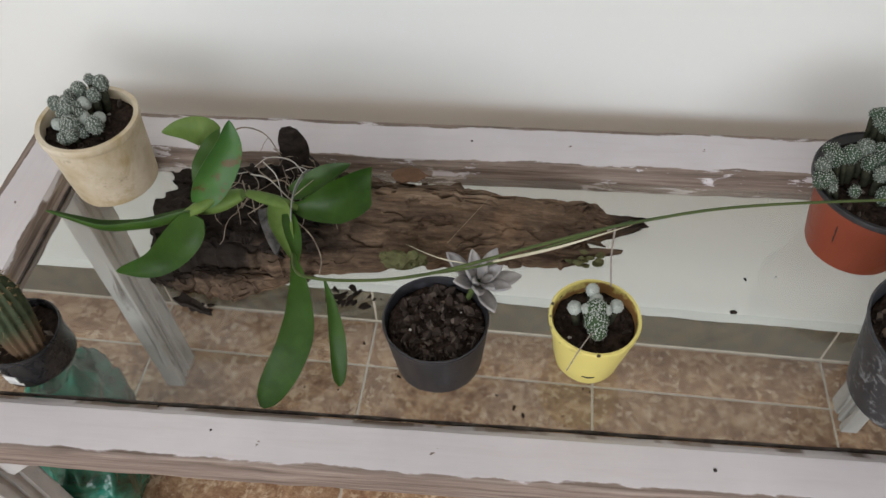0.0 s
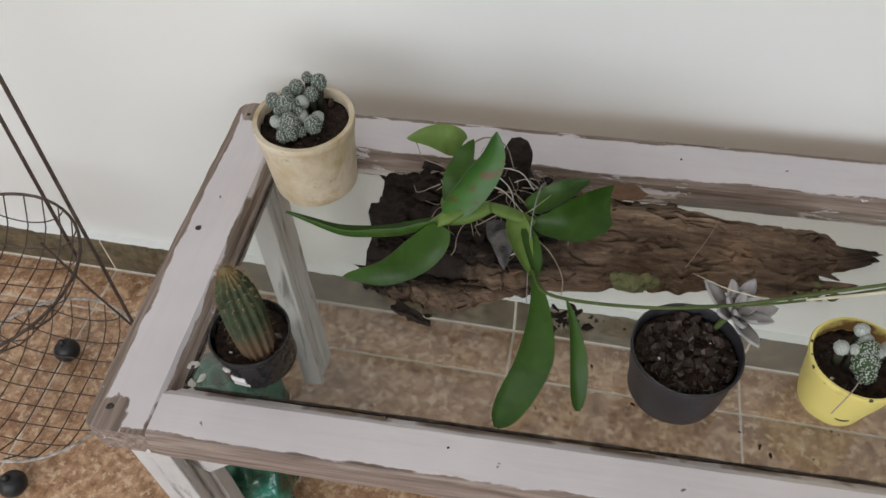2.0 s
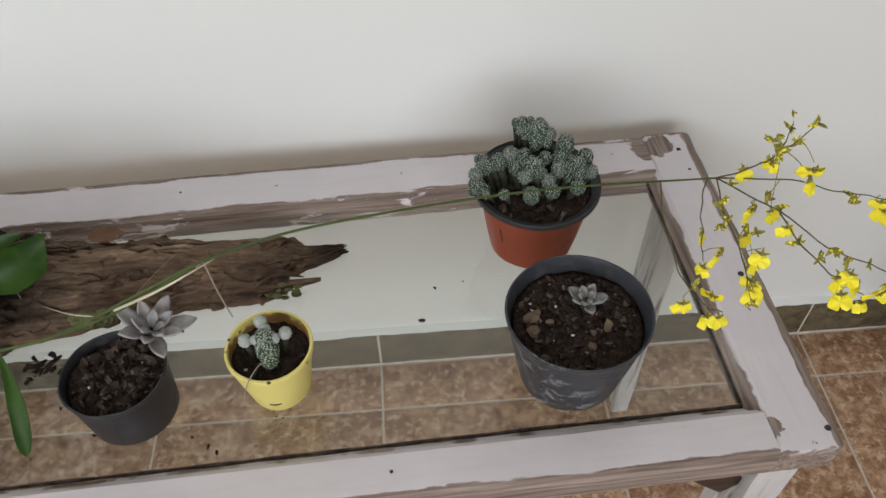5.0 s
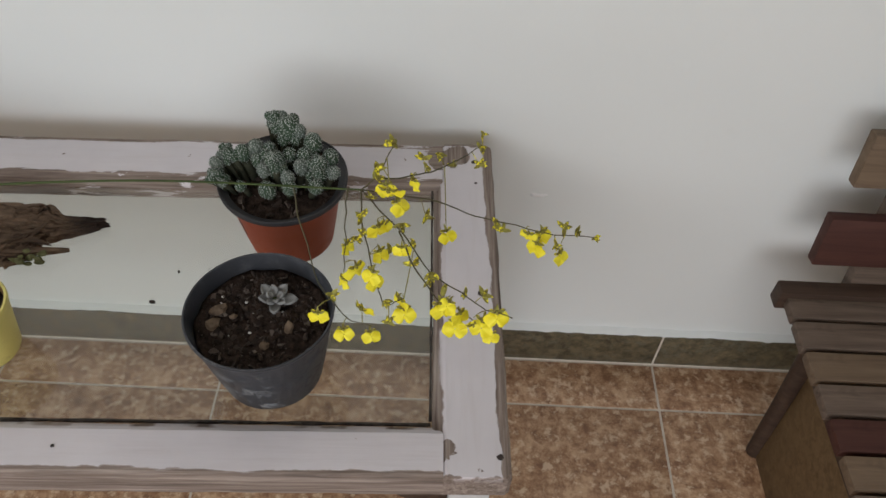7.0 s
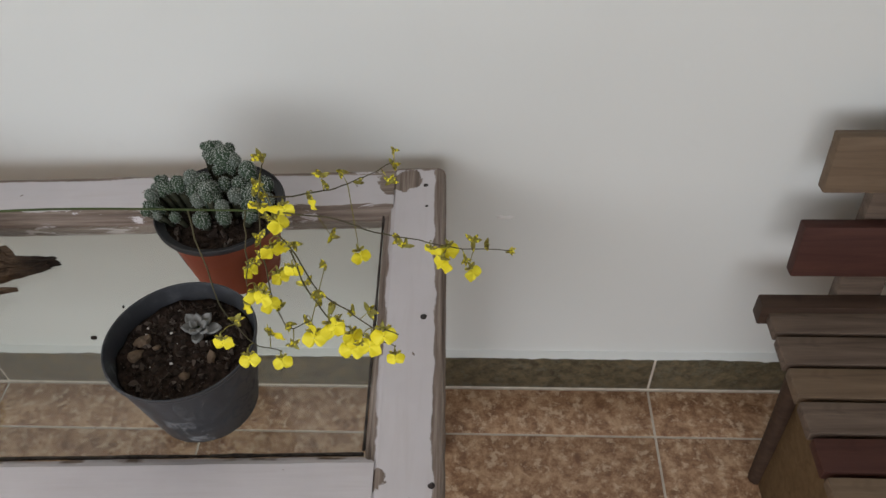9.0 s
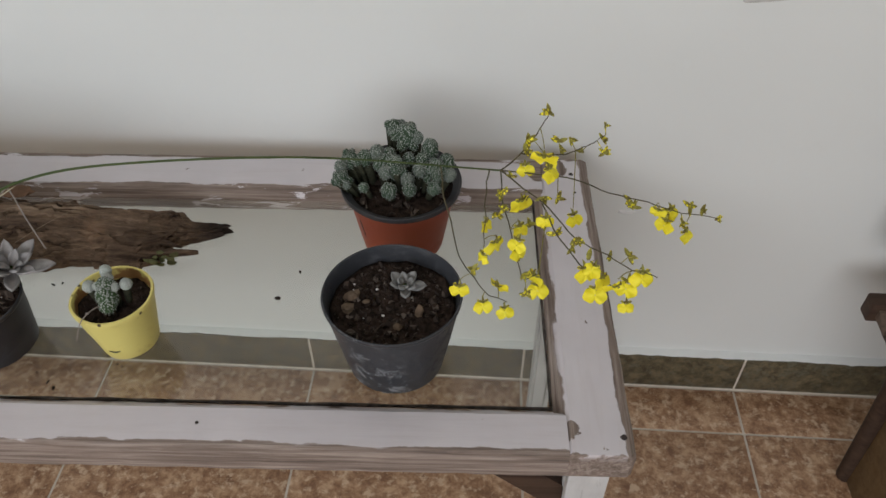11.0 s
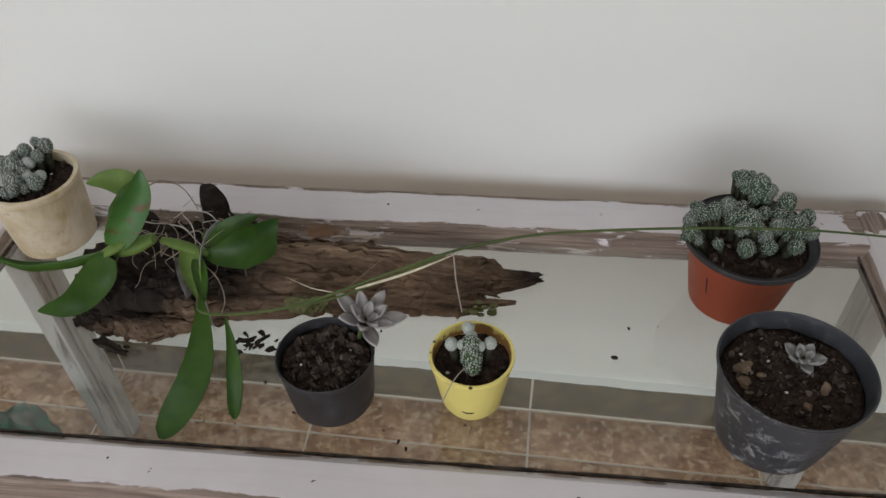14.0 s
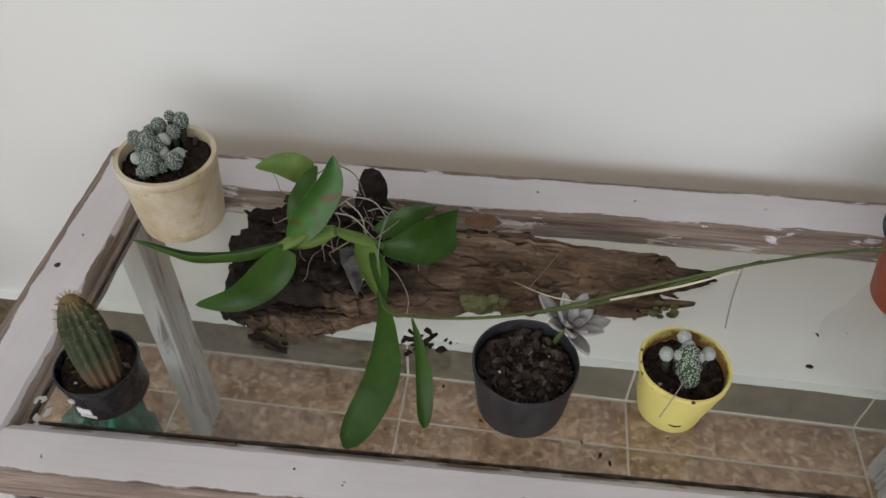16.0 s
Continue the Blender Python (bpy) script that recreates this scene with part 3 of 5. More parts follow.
def soil(parent, r, z, stones, seed, big=0.006, tilt=0.0):
    g = random.Random(seed)
    bm = bmesh.new()
    rows = []
    for i in range(14):
        q = r * (1 - i / 13.5)
        row = []
        for j in range(40):
            a = 2 * math.pi * j / 40
            p = Vector((q * math.cos(a), q * math.sin(a), z))
            p.z += 0.004 * noise.noise(p * 90 + Vector((seed, 0, 0))) + 0.003 * noise.noise(p * 260) + tilt * p.y
            row.append(p)
        rows.append(row)
    vv = grid_faces(bm, rows, close_v=True)
    bm.faces.new(vv[-1])
    low = [bm.verts.new((v.co.x * 0.88, v.co.y * 0.88, z - 0.012)) for v in vv[0]]
    for j in range(40):
        bm.faces.new((low[j], low[(j + 1) % 40], vv[0][(j + 1) % 40], vv[0][j]))
    bm.faces.new(low[::-1])
    bmesh.ops.recalc_face_normals(bm, faces=bm.faces)
    part("soil", bm, M_SOIL, parent, "dark potting soil", angle=None)
    bm = bmesh.new()
    for i in range(stones):
        a, q = g.uniform(0, 6.28), r * 0.93 * math.sqrt(g.random())
        s = big * g.uniform(0.25, 1.15) ** 1.8
        m = Euler((g.uniform(0, 3), g.uniform(0, 3), g.uniform(0, 3))).to_matrix()
        blob(bm, (q * math.cos(a), q * math.sin(a), z + s * 0.25 + tilt * q * math.sin(a)), s, (1, g.uniform(0.5, 1), g.uniform(0.3, 0.6)), 0.9, 1, 300, m)
    tagged(part("gravel", bm, M_STONE, parent, angle=25), kind="stuff")
    bm = bmesh.new()
    for i in range(max(3, stones // 45)):
        a, q = g.uniform(0, 6.28), r * 0.8 * math.sqrt(g.random())
        s = g.uniform(0.0006, 0.0019)
        blob(bm, (q * math.cos(a), q * math.sin(a), z + 0.003), s, (1.2, 0.9, 0.7), 0.5, 1, 300)
    tagged(part("perlite", bm, M_PERLITE, parent, "white perlite crumbs", angle=25), kind="stuff")


def pot(place, label, r, rb, h, mat, depth, stones, seed, wall=0.0022, lip=0.003, liph=0.010, wob=0.01, rim_mat=None, big=0.006, turn=0.0, oval=0.0, name="plant_pot"):
    p = thing(name, place, label, "plant pot", turn=turn)
    z1 = h - liph
    rr = rb + (r - lip - rb) * (z1 / h)
    prof = [(rb * 0.93, 0.0), (rb, 0.003), (rb + (rr - rb) * 0.3, z1 * 0.3), (rb + (rr - rb) * 0.7, z1 * 0.7), (rr, z1)]
    top = [(rr + 0.0004, z1), (r - 0.0006, z1 + 0.0012), (r, h - 0.002), (r - 0.0008, h), (r - wall, h), (r - wall - 0.0008, h - 0.002)]
    inner = [(r - wall - 0.0012, z1), (rb - wall, 0.006)]
    if rim_mat:
        part("body", lathe(prof + [(rr - wall, z1 - 0.001), (rb - wall, 0.006)], 56, wob, seed), mat, p, angle=35)
        part("rim", lathe(top + [(rr - wall - 0.001, z1 + 0.002), (rr - wall - 0.001, z1 - 0.004), (rr - wall - 0.0014 - (rr - rb) * 0.03 / z1, z1 - 0.030), (rr - wall - 0.0004 - (rr - rb) * 0.03 / z1, z1 - 0.030), (rr - wall - 0.0001, z1 - 0.002)], 56, wob, seed, oval, True), rim_mat, p, "black plastic rim", angle=35)
    else:
        part("body", lathe(prof + top + inner, 56, wob, seed, oval), mat, p, angle=35)
    soil(p, rb + (r - lip - rb) * ((h - depth) / h) - wall * 0.9, h - depth, stones, seed, big)
    return p


pot((-0.077, -0.436, GLASS), "small dark grey plastic plant pot with gravelly soil on the glass", 0.0552, 0.047, 0.078, M_BLACK, 0.014, 230, 11, oval=0.012, wob=0.035, lip=0.0012, liph=0.006, big=0.0068)
pot_yellow = pot((0.085, -0.425, GLASS), "small yellow plastic plant pot with a grubby rim", 0.0473, 0.034, 0.081, M_YELLOW, 0.015, 40, 12, lip=0.0004, liph=0.0085, big=0.004, wob=0.035, wall=0.0032)
pot((0.414, -0.445, GLASS), "large black plastic nursery pot with dusty pale stains", 0.0775, 0.056, 0.116, M_BIG, 0.022, 420, 13, big=0.0048, oval=0.012, lip=0.0012, liph=0.006)
pot_terra = pot((0.410, -0.239, GLASS), "terracotta-coloured plastic pot with a black rim", 0.0796, 0.054, 0.108, M_TERRA, 0.012, 120, 14, rim_mat=M_RIM, lip=0.007, liph=0.008)
pot((-0.536, -0.189, GLASS), "cream glazed clay pot with yellowish stains", 0.0635, 0.054, 0.108, M_CLAY, 0.014, 40, 15, wall=0.0065, lip=0.001, liph=0.012, wob=0.02)
pot_nursery = pot((-0.526, -0.466, GLASS), "small glossy black nursery pot with a torn white label", 0.0436, 0.0415, 0.052, M_NURSERY, 0.010, 14, 16, wob=0.03)

bm = bmesh.new()
for i, (z0, z1, turn) in enumerate(((0.044, 0.060, -2.42), (0.056, 0.074, -2.43))):
    rows = []
    for j in range(7):
        z = z0 + (z1 - z0) * j / 6
        r = 0.054 + (0.0726 - 0.054) * z / 0.108
        w = 0.013 * math.sin(math.pi * (j + 0.4) / 6.8)
        rows.append([((r + o) * math.cos(turn - j * 0.003 + e * w), (r + o) * math.sin(turn - j * 0.003 + e * w), z) for o, e in ((-0.001, -1), (0.0006, -1), (0.0006, 1), (-0.001, 1))])
    vv = grid_faces(bm, rows, close_v=True)
    bm.faces.new(vv[0])
    bm.faces.new(vv[-1])
bmesh.ops.recalc_face_normals(bm, faces=bm.faces)
part("crack", bm, M_RIM, pot_terra, "dark crack in the side")

bm = bmesh.new()
rows = []
for j in range(9):
    turn = -1.62 + (j - 4) * 0.045
    z = 0.022 - 0.0014 * math.sin(math.pi * j / 8)
    w = 0.0008 * math.sin(math.pi * (j + 0.5) / 9)
    rows.append([(r * math.cos(turn), r * math.sin(turn), z + e * w) for r, e in ((0.0362, -1), (0.0382, -1), (0.0382, 1), (0.0362, 1))])
vv = grid_faces(bm, rows, close_v=True)
bm.faces.new(vv[0])
bm.faces.new(vv[-1])
bmesh.ops.recalc_face_normals(bm, faces=bm.faces)
part("slot", bm, M_RIM, pot_yellow, "dark crescent slot in the side")

# ---- driftwood log ----
log = thing("driftwood_log", (0, 0, 0), "weathered brown driftwood bark slab lying on the glass", "driftwood")


def bark_slab(x0, x1, far, near, height, seed, nx=230, ny=70, jag=0.018):
    bm = bmesh.new()
    tops, lows = [], []
    for i in range(nx + 1):
        u = i / nx
        t_row, l_row = [], []
        for j in range(ny + 1):
            v = j / ny
            f = far(u) + 0.009 * noise.noise(Vector((u * 9, 3.1, seed))) + 0.004 * noise.noise(Vector((u * 34, 1.1, seed))) + 0.004 * round(1.6 * noise.noise(Vector((u * 17, 2.1, seed))))
            q = near(u) + 0.007 * noise.noise(Vector((u * 8, 7.7, seed))) + 0.005 * noise.noise(Vector((u * 38, 5.1, seed))) + 0.004 * round(1.6 * noise.noise(Vector((u * 21, 6.1, seed))))
            cut0 = jag * noise.noise(Vector((v * 7, seed, 0.3))) + jag * 0.5 * noise.noise(Vector((v * 23, seed, 0.9)))
            cut1 = jag * 0.55 * noise.noise(Vector((v * 6, seed, 5.3))) + jag * 0.75 * noise.noise(Vector((v * 17, seed, 6.9)))
            x = (x0 + cut0) + (x1 + cut1 - x0 - cut0) * u
            y = q + (f - q) * v
            arch = (1 - abs(2 * v - 1) ** 2.4)
            z = height(u) * (0.30 + 0.70 * arch)
            sound = min(1.0, max(0.0, (u - 0.22) / 0.25))
            lump = noise.noise(Vector((u * 12, v * 6, seed))) * 0.010 + noise.noise(Vector((u * 36, v * 15, seed + 4))) * 0.007 + noise.noise(Vector((u * 80, v * 34, seed + 5))) * 0.003
            swell = noise.noise(Vector((u * 3.2, v * 3.0, seed + 3))) * 0.008 + noise.noise(Vector((u * 22, v * 9, seed + 6))) * 0.0018
            ply = 0.0042 * math.floor(2.2 * (noise.noise(Vector((u * 4.2, v * 2.6, seed + 15))) + 0.30 * noise.noise(Vector((u * 24, v * 11, seed + 19)))))
            slit = noise.noise(Vector((u * 4.5, v * 13 + 0.6 * noise.noise(Vector((u * 9, v * 4, seed))), seed + 8)))
            slit = -0.016 * math.exp(-(slit / 0.045) ** 2) * max(0.0, noise.noise(Vector((u * 7, v * 5, seed + 21))) + 0.25)
            rid = lump * (1 - sound) + (swell + ply + slit) * (0.35 + 0.65 * sound)
            z += rid * min(1.0, height(u) / 0.03)
            t_row.append(Vector((x, y, GLASS + max(0.004, z))))
            l_row.append(Vector((x, y, GLASS + 0.001 + 0.25 * max(0.0, z - 0.012) * arch)))
        tops.append(t_row)
        lows.append(l_row)
    grid_faces(bm, [t + l[::-1] for t, l in zip(tops, lows)], close_v=True)
    bmesh.ops.holes_fill(bm, edges=bm.edges, sides=0)
    bmesh.ops.recalc_face_normals(bm, faces=bm.faces)
    return bm


def lerp_of(*knots):
    def f(u):
        for (a, p), (b, q) in zip(knots, knots[1:]):
            if u <= b:
                return p + (q - p) * (u - a) / (b - a)
        return knots[-1][1]
    return f


part("bark", bark_slab(-0.428, 0.158, lerp_of((0, -0.180), (0.35, -0.178), (0.55, -0.183), (0.74, -0.198), (0.84, -0.207), (0.87, -0.200), (0.91, -0.214), (1, -0.222)),
                       lerp_of((0, -0.352), (0.3, -0.340), (0.5, -0.318), (0.75, -0.306), (0.875, -0.299), (0.885, -0.270), (0.94, -0.256), (1, -0.238)),
                       lerp_of((0, 0.056), (0.3, 0.058), (0.6, 0.048), (0.85, 0.030), (1, 0.016)), 2.0, 260, 90), M_BARK, log, angle=50)
part("bark", bark_slab(-0.432, -0.240, lerp_of((0, -0.33), (1, -0.33)), lerp_of((0, -0.352), (0.25, -0.374), (0.6, -0.374), (1, -0.338)),
                       lerp_of((0, 0.018), (0.5, 0.022), (1, 0.012)), 6.0, 80, 24), M_BARK, log, angle=50)
M_KNOB = simple("charred_wood", (0.008, 0.006, 0.005), (0.036, 0.027, 0.022), 70.0, 0.9, 0.15, 0.9, 120.0, 0.003)
M_ROOT = simple("dry_root", (0.13, 0.095, 0.065), (0.36, 0.31, 0.24), 80.0, 0.8, 0.2, 0.2)
M_MOSS = simple("moss", (0.085, 0.080, 0.038), (0.17, 0.178, 0.085), 90.0, 0.95, 0.1, 0.8, 200.0, 0.003)

bm = bmesh.new()
rows = []
for i in range(15):
    k = i / 14
    c = Vector((-0.272 + 0.003 * k, -0.205 - 0.018 * k, GLASS + 0.02 + 0.112 * k))
    r = 0.027 * (1 - 0.68 * k)
    rows.append([c + Vector((math.cos(a) * r * 1.15, math.sin(a) * r * 0.75, 0)) * (1 + 0.35 * noise.noise(Vector((math.cos(a) * 2, math.sin(a) * 2, k * 3)))) for a in [j * math.pi / 9 for j in range(18)]])
vv = grid_faces(bm, rows, close_v=True)
bm.faces.new(vv[-1])
bm.faces.new(vv[0][::-1])
part("knob", bm, M_KNOB, log, "charred dark branch stub", angle=50)

bm = bmesh.new()
g = random.Random(3)
for i in range(120):
    x = g.uniform(-0.425, -0.215)
    y = g.uniform(-0.345, -0.20)
    L, w = g.uniform(0.008, 0.028), g.gauss(0, 0.6)
    z = GLASS + 0.054 + g.uniform(-0.008, 0.010)
    blade(bm, [(x, y, z), (x + L * 0.5 * math.cos(w), y + L * 0.5 * math.sin(w), z + g.uniform(0, 0.006)), (x + L * math.cos(w), y + L * math.sin(w), z + g.uniform(-0.006, 0.004))], g.uniform(0.002, 0.007), (g.gauss(0, 0.4), g.gauss(0, 0.4), 1), 0.3, 6, 2, 0.6, 0.003, 0, 0.6, i)
tagged(part("dark_fibre", bm, M_KNOB, log, "dark rotten fibre on the bark", angle=30), kind="stuff")
bm = bmesh.new()
blob(bm, (-0.130, -0.340, GLASS + 0.046), 0.0115, (1.7, 0.9, 0.95), 0.35, 3, 60)
blob(bm, (-0.110, -0.338, GLASS + 0.046), 0.0085, (1.3, 0.9, 0.9), 0.5, 3, 60)
for i in range(12):
    blob(bm, (-0.13 + g.uniform(-0.022, 0.022), -0.338 + g.uniform(-0.008, 0.006), GLASS + 0.047 + g.uniform(-0.006, 0.006)), g.uniform(0.004, 0.009), (1, 1, 0.8), 0.5, 1, 90)
for i in range(22):
    blob(bm, (0.085 + g.uniform(-0.022, 0.02), -0.296 + g.uniform(-0.008, 0.006), GLASS + 0.012 + g.uniform(-0.006, 0.006)), g.uniform(0.0025, 0.0055), (1.5, 1, 0.7), 0.5, 1, 90)
tagged(part("moss", bm, M_MOSS, log, "yellow-green moss cushions"), kind="stuff")
# splinters at the broken end and bark plates
bm = bmesh.new()
blade(bm, [(0.05, -0.292, GLASS + 0.014), (0.09, -0.290, GLASS + 0.014), (0.132, -0.280, GLASS + 0.008)], 0.007, thick=0.007, steps=10, across=3, tip=0.4, wave=0.5)
for i in range(9):
    x = g.uniform(0.03, 0.085)
    y = -0.27 + g.uniform(-0.035, 0.03)
    L = g.uniform(0.02, 0.06)
    blade(bm, [(x, y, GLASS + 0.018), (x + L * 0.5, y + g.uniform(-0.006, 0.006), GLASS + 0.018), (x + L, y + g.uniform(-0.008, 0.008), GLASS + g.uniform(0.004, 0.02))], g.uniform(0.002, 0.006), thick=0.003, steps=6, across=2)
for i in range(12):
    x = g.uniform(-0.40, -0.12)
    v = g.uniform(0.1, 0.9)
    y = -0.345 + 0.14 * v + 0.03 * (x + 0.4)
    z = GLASS + (0.062 - 0.05 * (x + 0.42)) * (0.35 + 0.62 * (1 - abs(2 * v - 1) ** 2.4))
    L = g.uniform(0.02, 0.055)
    blade(bm, [(x, y, z), (x + L * 0.5, y + g.uniform(-0.004, 0.004), z + 0.003), (x + L, y, z - 0.002)], g.uniform(0.004, 0.012), thick=0.004, steps=6, across=3, fold=-0.15, wave=0.4, seed=i)
tagged(part("bark_plate", bm, M_BARK, log, "lifting bark plates and splinters", angle=30), kind="stuff")

M_GREY_CHIP = simple("grey_bark", (0.035, 0.034, 0.033), (0.115, 0.108, 0.10), 60.0, 0.9, 0.15, 0.7, 150.0, 0.003)
bm = bmesh.new()
blade(bm, [(-0.278, -0.300, 0.672), (-0.273, -0.325, 0.670), (-0.268, -0.352, 0.655)], 0.017, (0.1, -0.5, 0.85), -0.15, 14, 6, 0.45, 0.006, 0, 0.8, 4.0)
part("grey_chip", bm, M_GREY_CHIP, log, "slate-grey flake of bark", angle=40)
bm = bmesh.new()
blob(bm, (-0.133, -0.205, GLASS + 0.048), 0.017, (1.25, 0.72, 0.28), 0.35, 3, 70)
part("bark_flake", bm, simple("tan_bark", (0.085, 0.048, 0.028), (0.17, 0.098, 0.058), 50.0, 0.85, 0.2, 0.6, 150.0, 0.002), log, "round orange-brown bark flake", angle=40)

# crumbs of bark on the glass
crumbs = bmesh.new()
for cx, cy, n, sp in ((-0.198, -0.366, 30, 0.016), (-0.16, -0.40, 8, 0.04), (-0.09, -0.36, 6, 0.04), (0.05, -0.48, 5, 0.05), (0.11, -0.47, 3, 0.02), (-0.3, -0.5, 4, 0.07), (0.3, -0.3, 2, 0.04)):
    for i in range(n):
        s = g.uniform(0.0012, 0.0045) * (0.9 if sp < 0.02 else 0.40)
        blob(crumbs, (cx + g.gauss(0, sp), cy + g.gauss(0, sp * 0.45), GLASS + s * 0.3), s, (g.uniform(1, 2.8), 1, 0.35), 1.1, 1, 200, Euler((0, 0, g.uniform(0, 3))).to_matrix())
blob(crumbs, (0.253, -0.355, GLASS + 0.0015), 0.0035, (1.4, 0.9, 0.7), 0.4, 1)
blade(crumbs, [(-0.391, -0.3805, GLASS + 0.004), (-0.3675, -0.3908, GLASS + 0.007), (-0.3446, -0.4001, GLASS + 0.003)], 0.0065, thick=0.006, steps=16, across=4, tip=0.45, wave=1.2, seed=3)
for i in range(8):
    blob(crumbs, (-0.3675 + g.gauss(0, 0.012), -0.3908 + g.gauss(0, 0.005), GLASS + 0.003), g.uniform(0.002, 0.005), (1.8, 0.9, 0.7), 0.9, 1, 200, Euler((0, 0, g.uniform(-0.6, 0.1))).to_matrix())
tagged(part("bark_crumbs", crumbs, M_KNOB, None, "", angle=30), "dark bark crumbs scattered over the glass", "bark crumbs", kind="stuff")

# ---- orchid on the log ----
orchid = thing("orchid", (-0.27, -0.34, GLASS + 0.06), "green orchid with yellow flower spray mounted on driftwood", "orchid")
OM = Matrix.Translation((0.27, 0.34, -GLASS - 0.06))
M_LEAF = leaf_mat("orchid_leaf", (0.014, 0.042, 0.004), (0.036, 0.086, 0.010), 0.36)
M_LEAF_Y = leaf_mat("yellowing_leaf", (0.060, 0.115, 0.020), (0.13, 0.19, 0.045), 0.50)
M_STEM = leaf_mat("flower_stem", (0.036, 0.058, 0.016), (0.080, 0.108, 0.034), 0.55)
M_TWIG = leaf_mat("flower_branch", (0.050, 0.046, 0.024), (0.105, 0.090, 0.045), 0.6)
M_PETAL = simple("yellow_petal", (0.78, 0.66, 0.012), (0.90, 0.82, 0.06), 90.0, 0.55, 0.3, 0.15)
M_SEPAL = simple("brown_yellow_sepal", (0.10, 0.065, 0.012), (0.36, 0.35, 0.07), 220.0, 0.6, 0.3, 0.2)


kl = Nodes("scarred_leaf")
c1 = kl.ramp(kl.noise(12.0, 5.0), [(0.3, (0.018, 0.075, 0.011)), (0.72, (0.05, 0.145, 0.025))])
c1 = kl.mix(kl.ramp(kl.noise(55.0, 5.0, 0.65), [(0.56, (0, 0, 0)), (0.62, (0.9, 0.9, 0.9))]), c1, (0.085, 0.045, 0.012))
M_SCAR = kl.done(c1, 0.5, 0.45)


def orchid_part(name, bm, mat, parent=orchid, label="", angle=60):
    bmesh.ops.transform(bm, matrix=OM, verts=bm.verts)
    return part(name, bm, mat, parent, label, angle=angle)


def orchid_leaf(pts, w, up, fold=0.3, mat=None, tip=0.6, twist=0.0, wave=0.22, label="", blunt=False, cut=None):
    bm = bmesh.new()
    blade(bm, pts, w, up, fold, 28, 8, tip, 0.0016, twist, wave, pts[0][0] * 50, blunt, cut)
    return orchid_part("leaf", bm, mat or M_LEAF, orchid, label)


orchid_leaf([(-0.335, -0.368, 0.742), (-0.385, -0.376, 0.727), (-0.44, -0.376, 0.721), (-0.499, -0.368, 0.732)], 0.0105, (0, 0.55, 0.8), 0.9, tip=0.7)
orchid_leaf([(-0.332, -0.373, 0.742), (-0.350, -0.384, 0.715), (-0.388, -0.392, 0.680), (-0.442, -0.388, 0.657)], 0.0190, (0.25, -0.75, 0.55), 0.25, tip=0.75)
orchid_leaf([(-0.326, -0.364, 0.750), (-0.308, -0.356, 0.776), (-0.288, -0.342, 0.808), (-0.284, -0.328, 0.834)], 0.0172, (0.35, -0.85, 0.35), 0.45, M_SCAR, 0.80, label="leaf with brown scars")
orchid_leaf([(-0.326, -0.355, 0.758), (-0.322, -0.340, 0.775), (-0.316, -0.322, 0.790), (-0.309, -0.305, 0.800)], 0.0125, (-0.3, -0.85, 0.4), 0.3, tip=0.8)
orchid_leaf([(-0.324, -0.287, 0.772), (-0.338, -0.288, 0.781), (-0.357, -0.290, 0.785), (-0.381, -0.291, 0.780)], 0.0150, (0, -0.7, 0.7), 0.35, M_LEAF_Y, 0.62, label="cut leaf with a brown end")
orchid_leaf([(-0.250, -0.322, 0.704), (-0.224, -0.324, 0.706), (-0.192, -0.315, 0.710), (-0.161, -0.294, 0.714)], 0.0235, (-0.1, -0.72, 0.65), 0.42, cut=-0.010, label="leaf with a cut square end")
orchid_leaf([(-0.250, -0.306, 0.708), (-0.228, -0.296, 0.716), (-0.206, -0.285, 0.724), (-0.186, -0.275, 0.728)], 0.0125, (-0.3, -0.6, 0.7), 0.4, tip=0.7)
orchid_leaf([(-0.262, -0.322, 0.712), (-0.256, -0.340, 0.705), (-0.248, -0.358, 0.696), (-0.238, -0.378, 0.682)], 0.0125, (0.2, -0.6, 0.75), 0.5, M_LEAF_Y, 0.7)
orchid_leaf([(-0.249, -0.335, 0.708), (-0.241, -0.352, 0.702), (-0.235, -0.368, 0.692), (-0.232, -0.384, 0.680)], 0.0085, (0.2, -0.5, 0.8), 0.5, M_LEAF, 0.7)
orchid_leaf([(-0.238, -0.374, 0.688), (-0.226, -0.410, 0.674), (-0.226, -0.458, 0.643), (-0.256, -0.515, 0.602)], 0.0185, (0.15, -0.5, 0.85), 0.22, blunt=True)
orchid_leaf([(-0.199, -0.402, 0.682), (-0.189, -0.424, 0.668), (-0.180, -0.455, 0.645), (-0.176, -0.490, 0.613)], 0.0088, (0.1, -0.5, 0.85), 0.3, blunt=True)
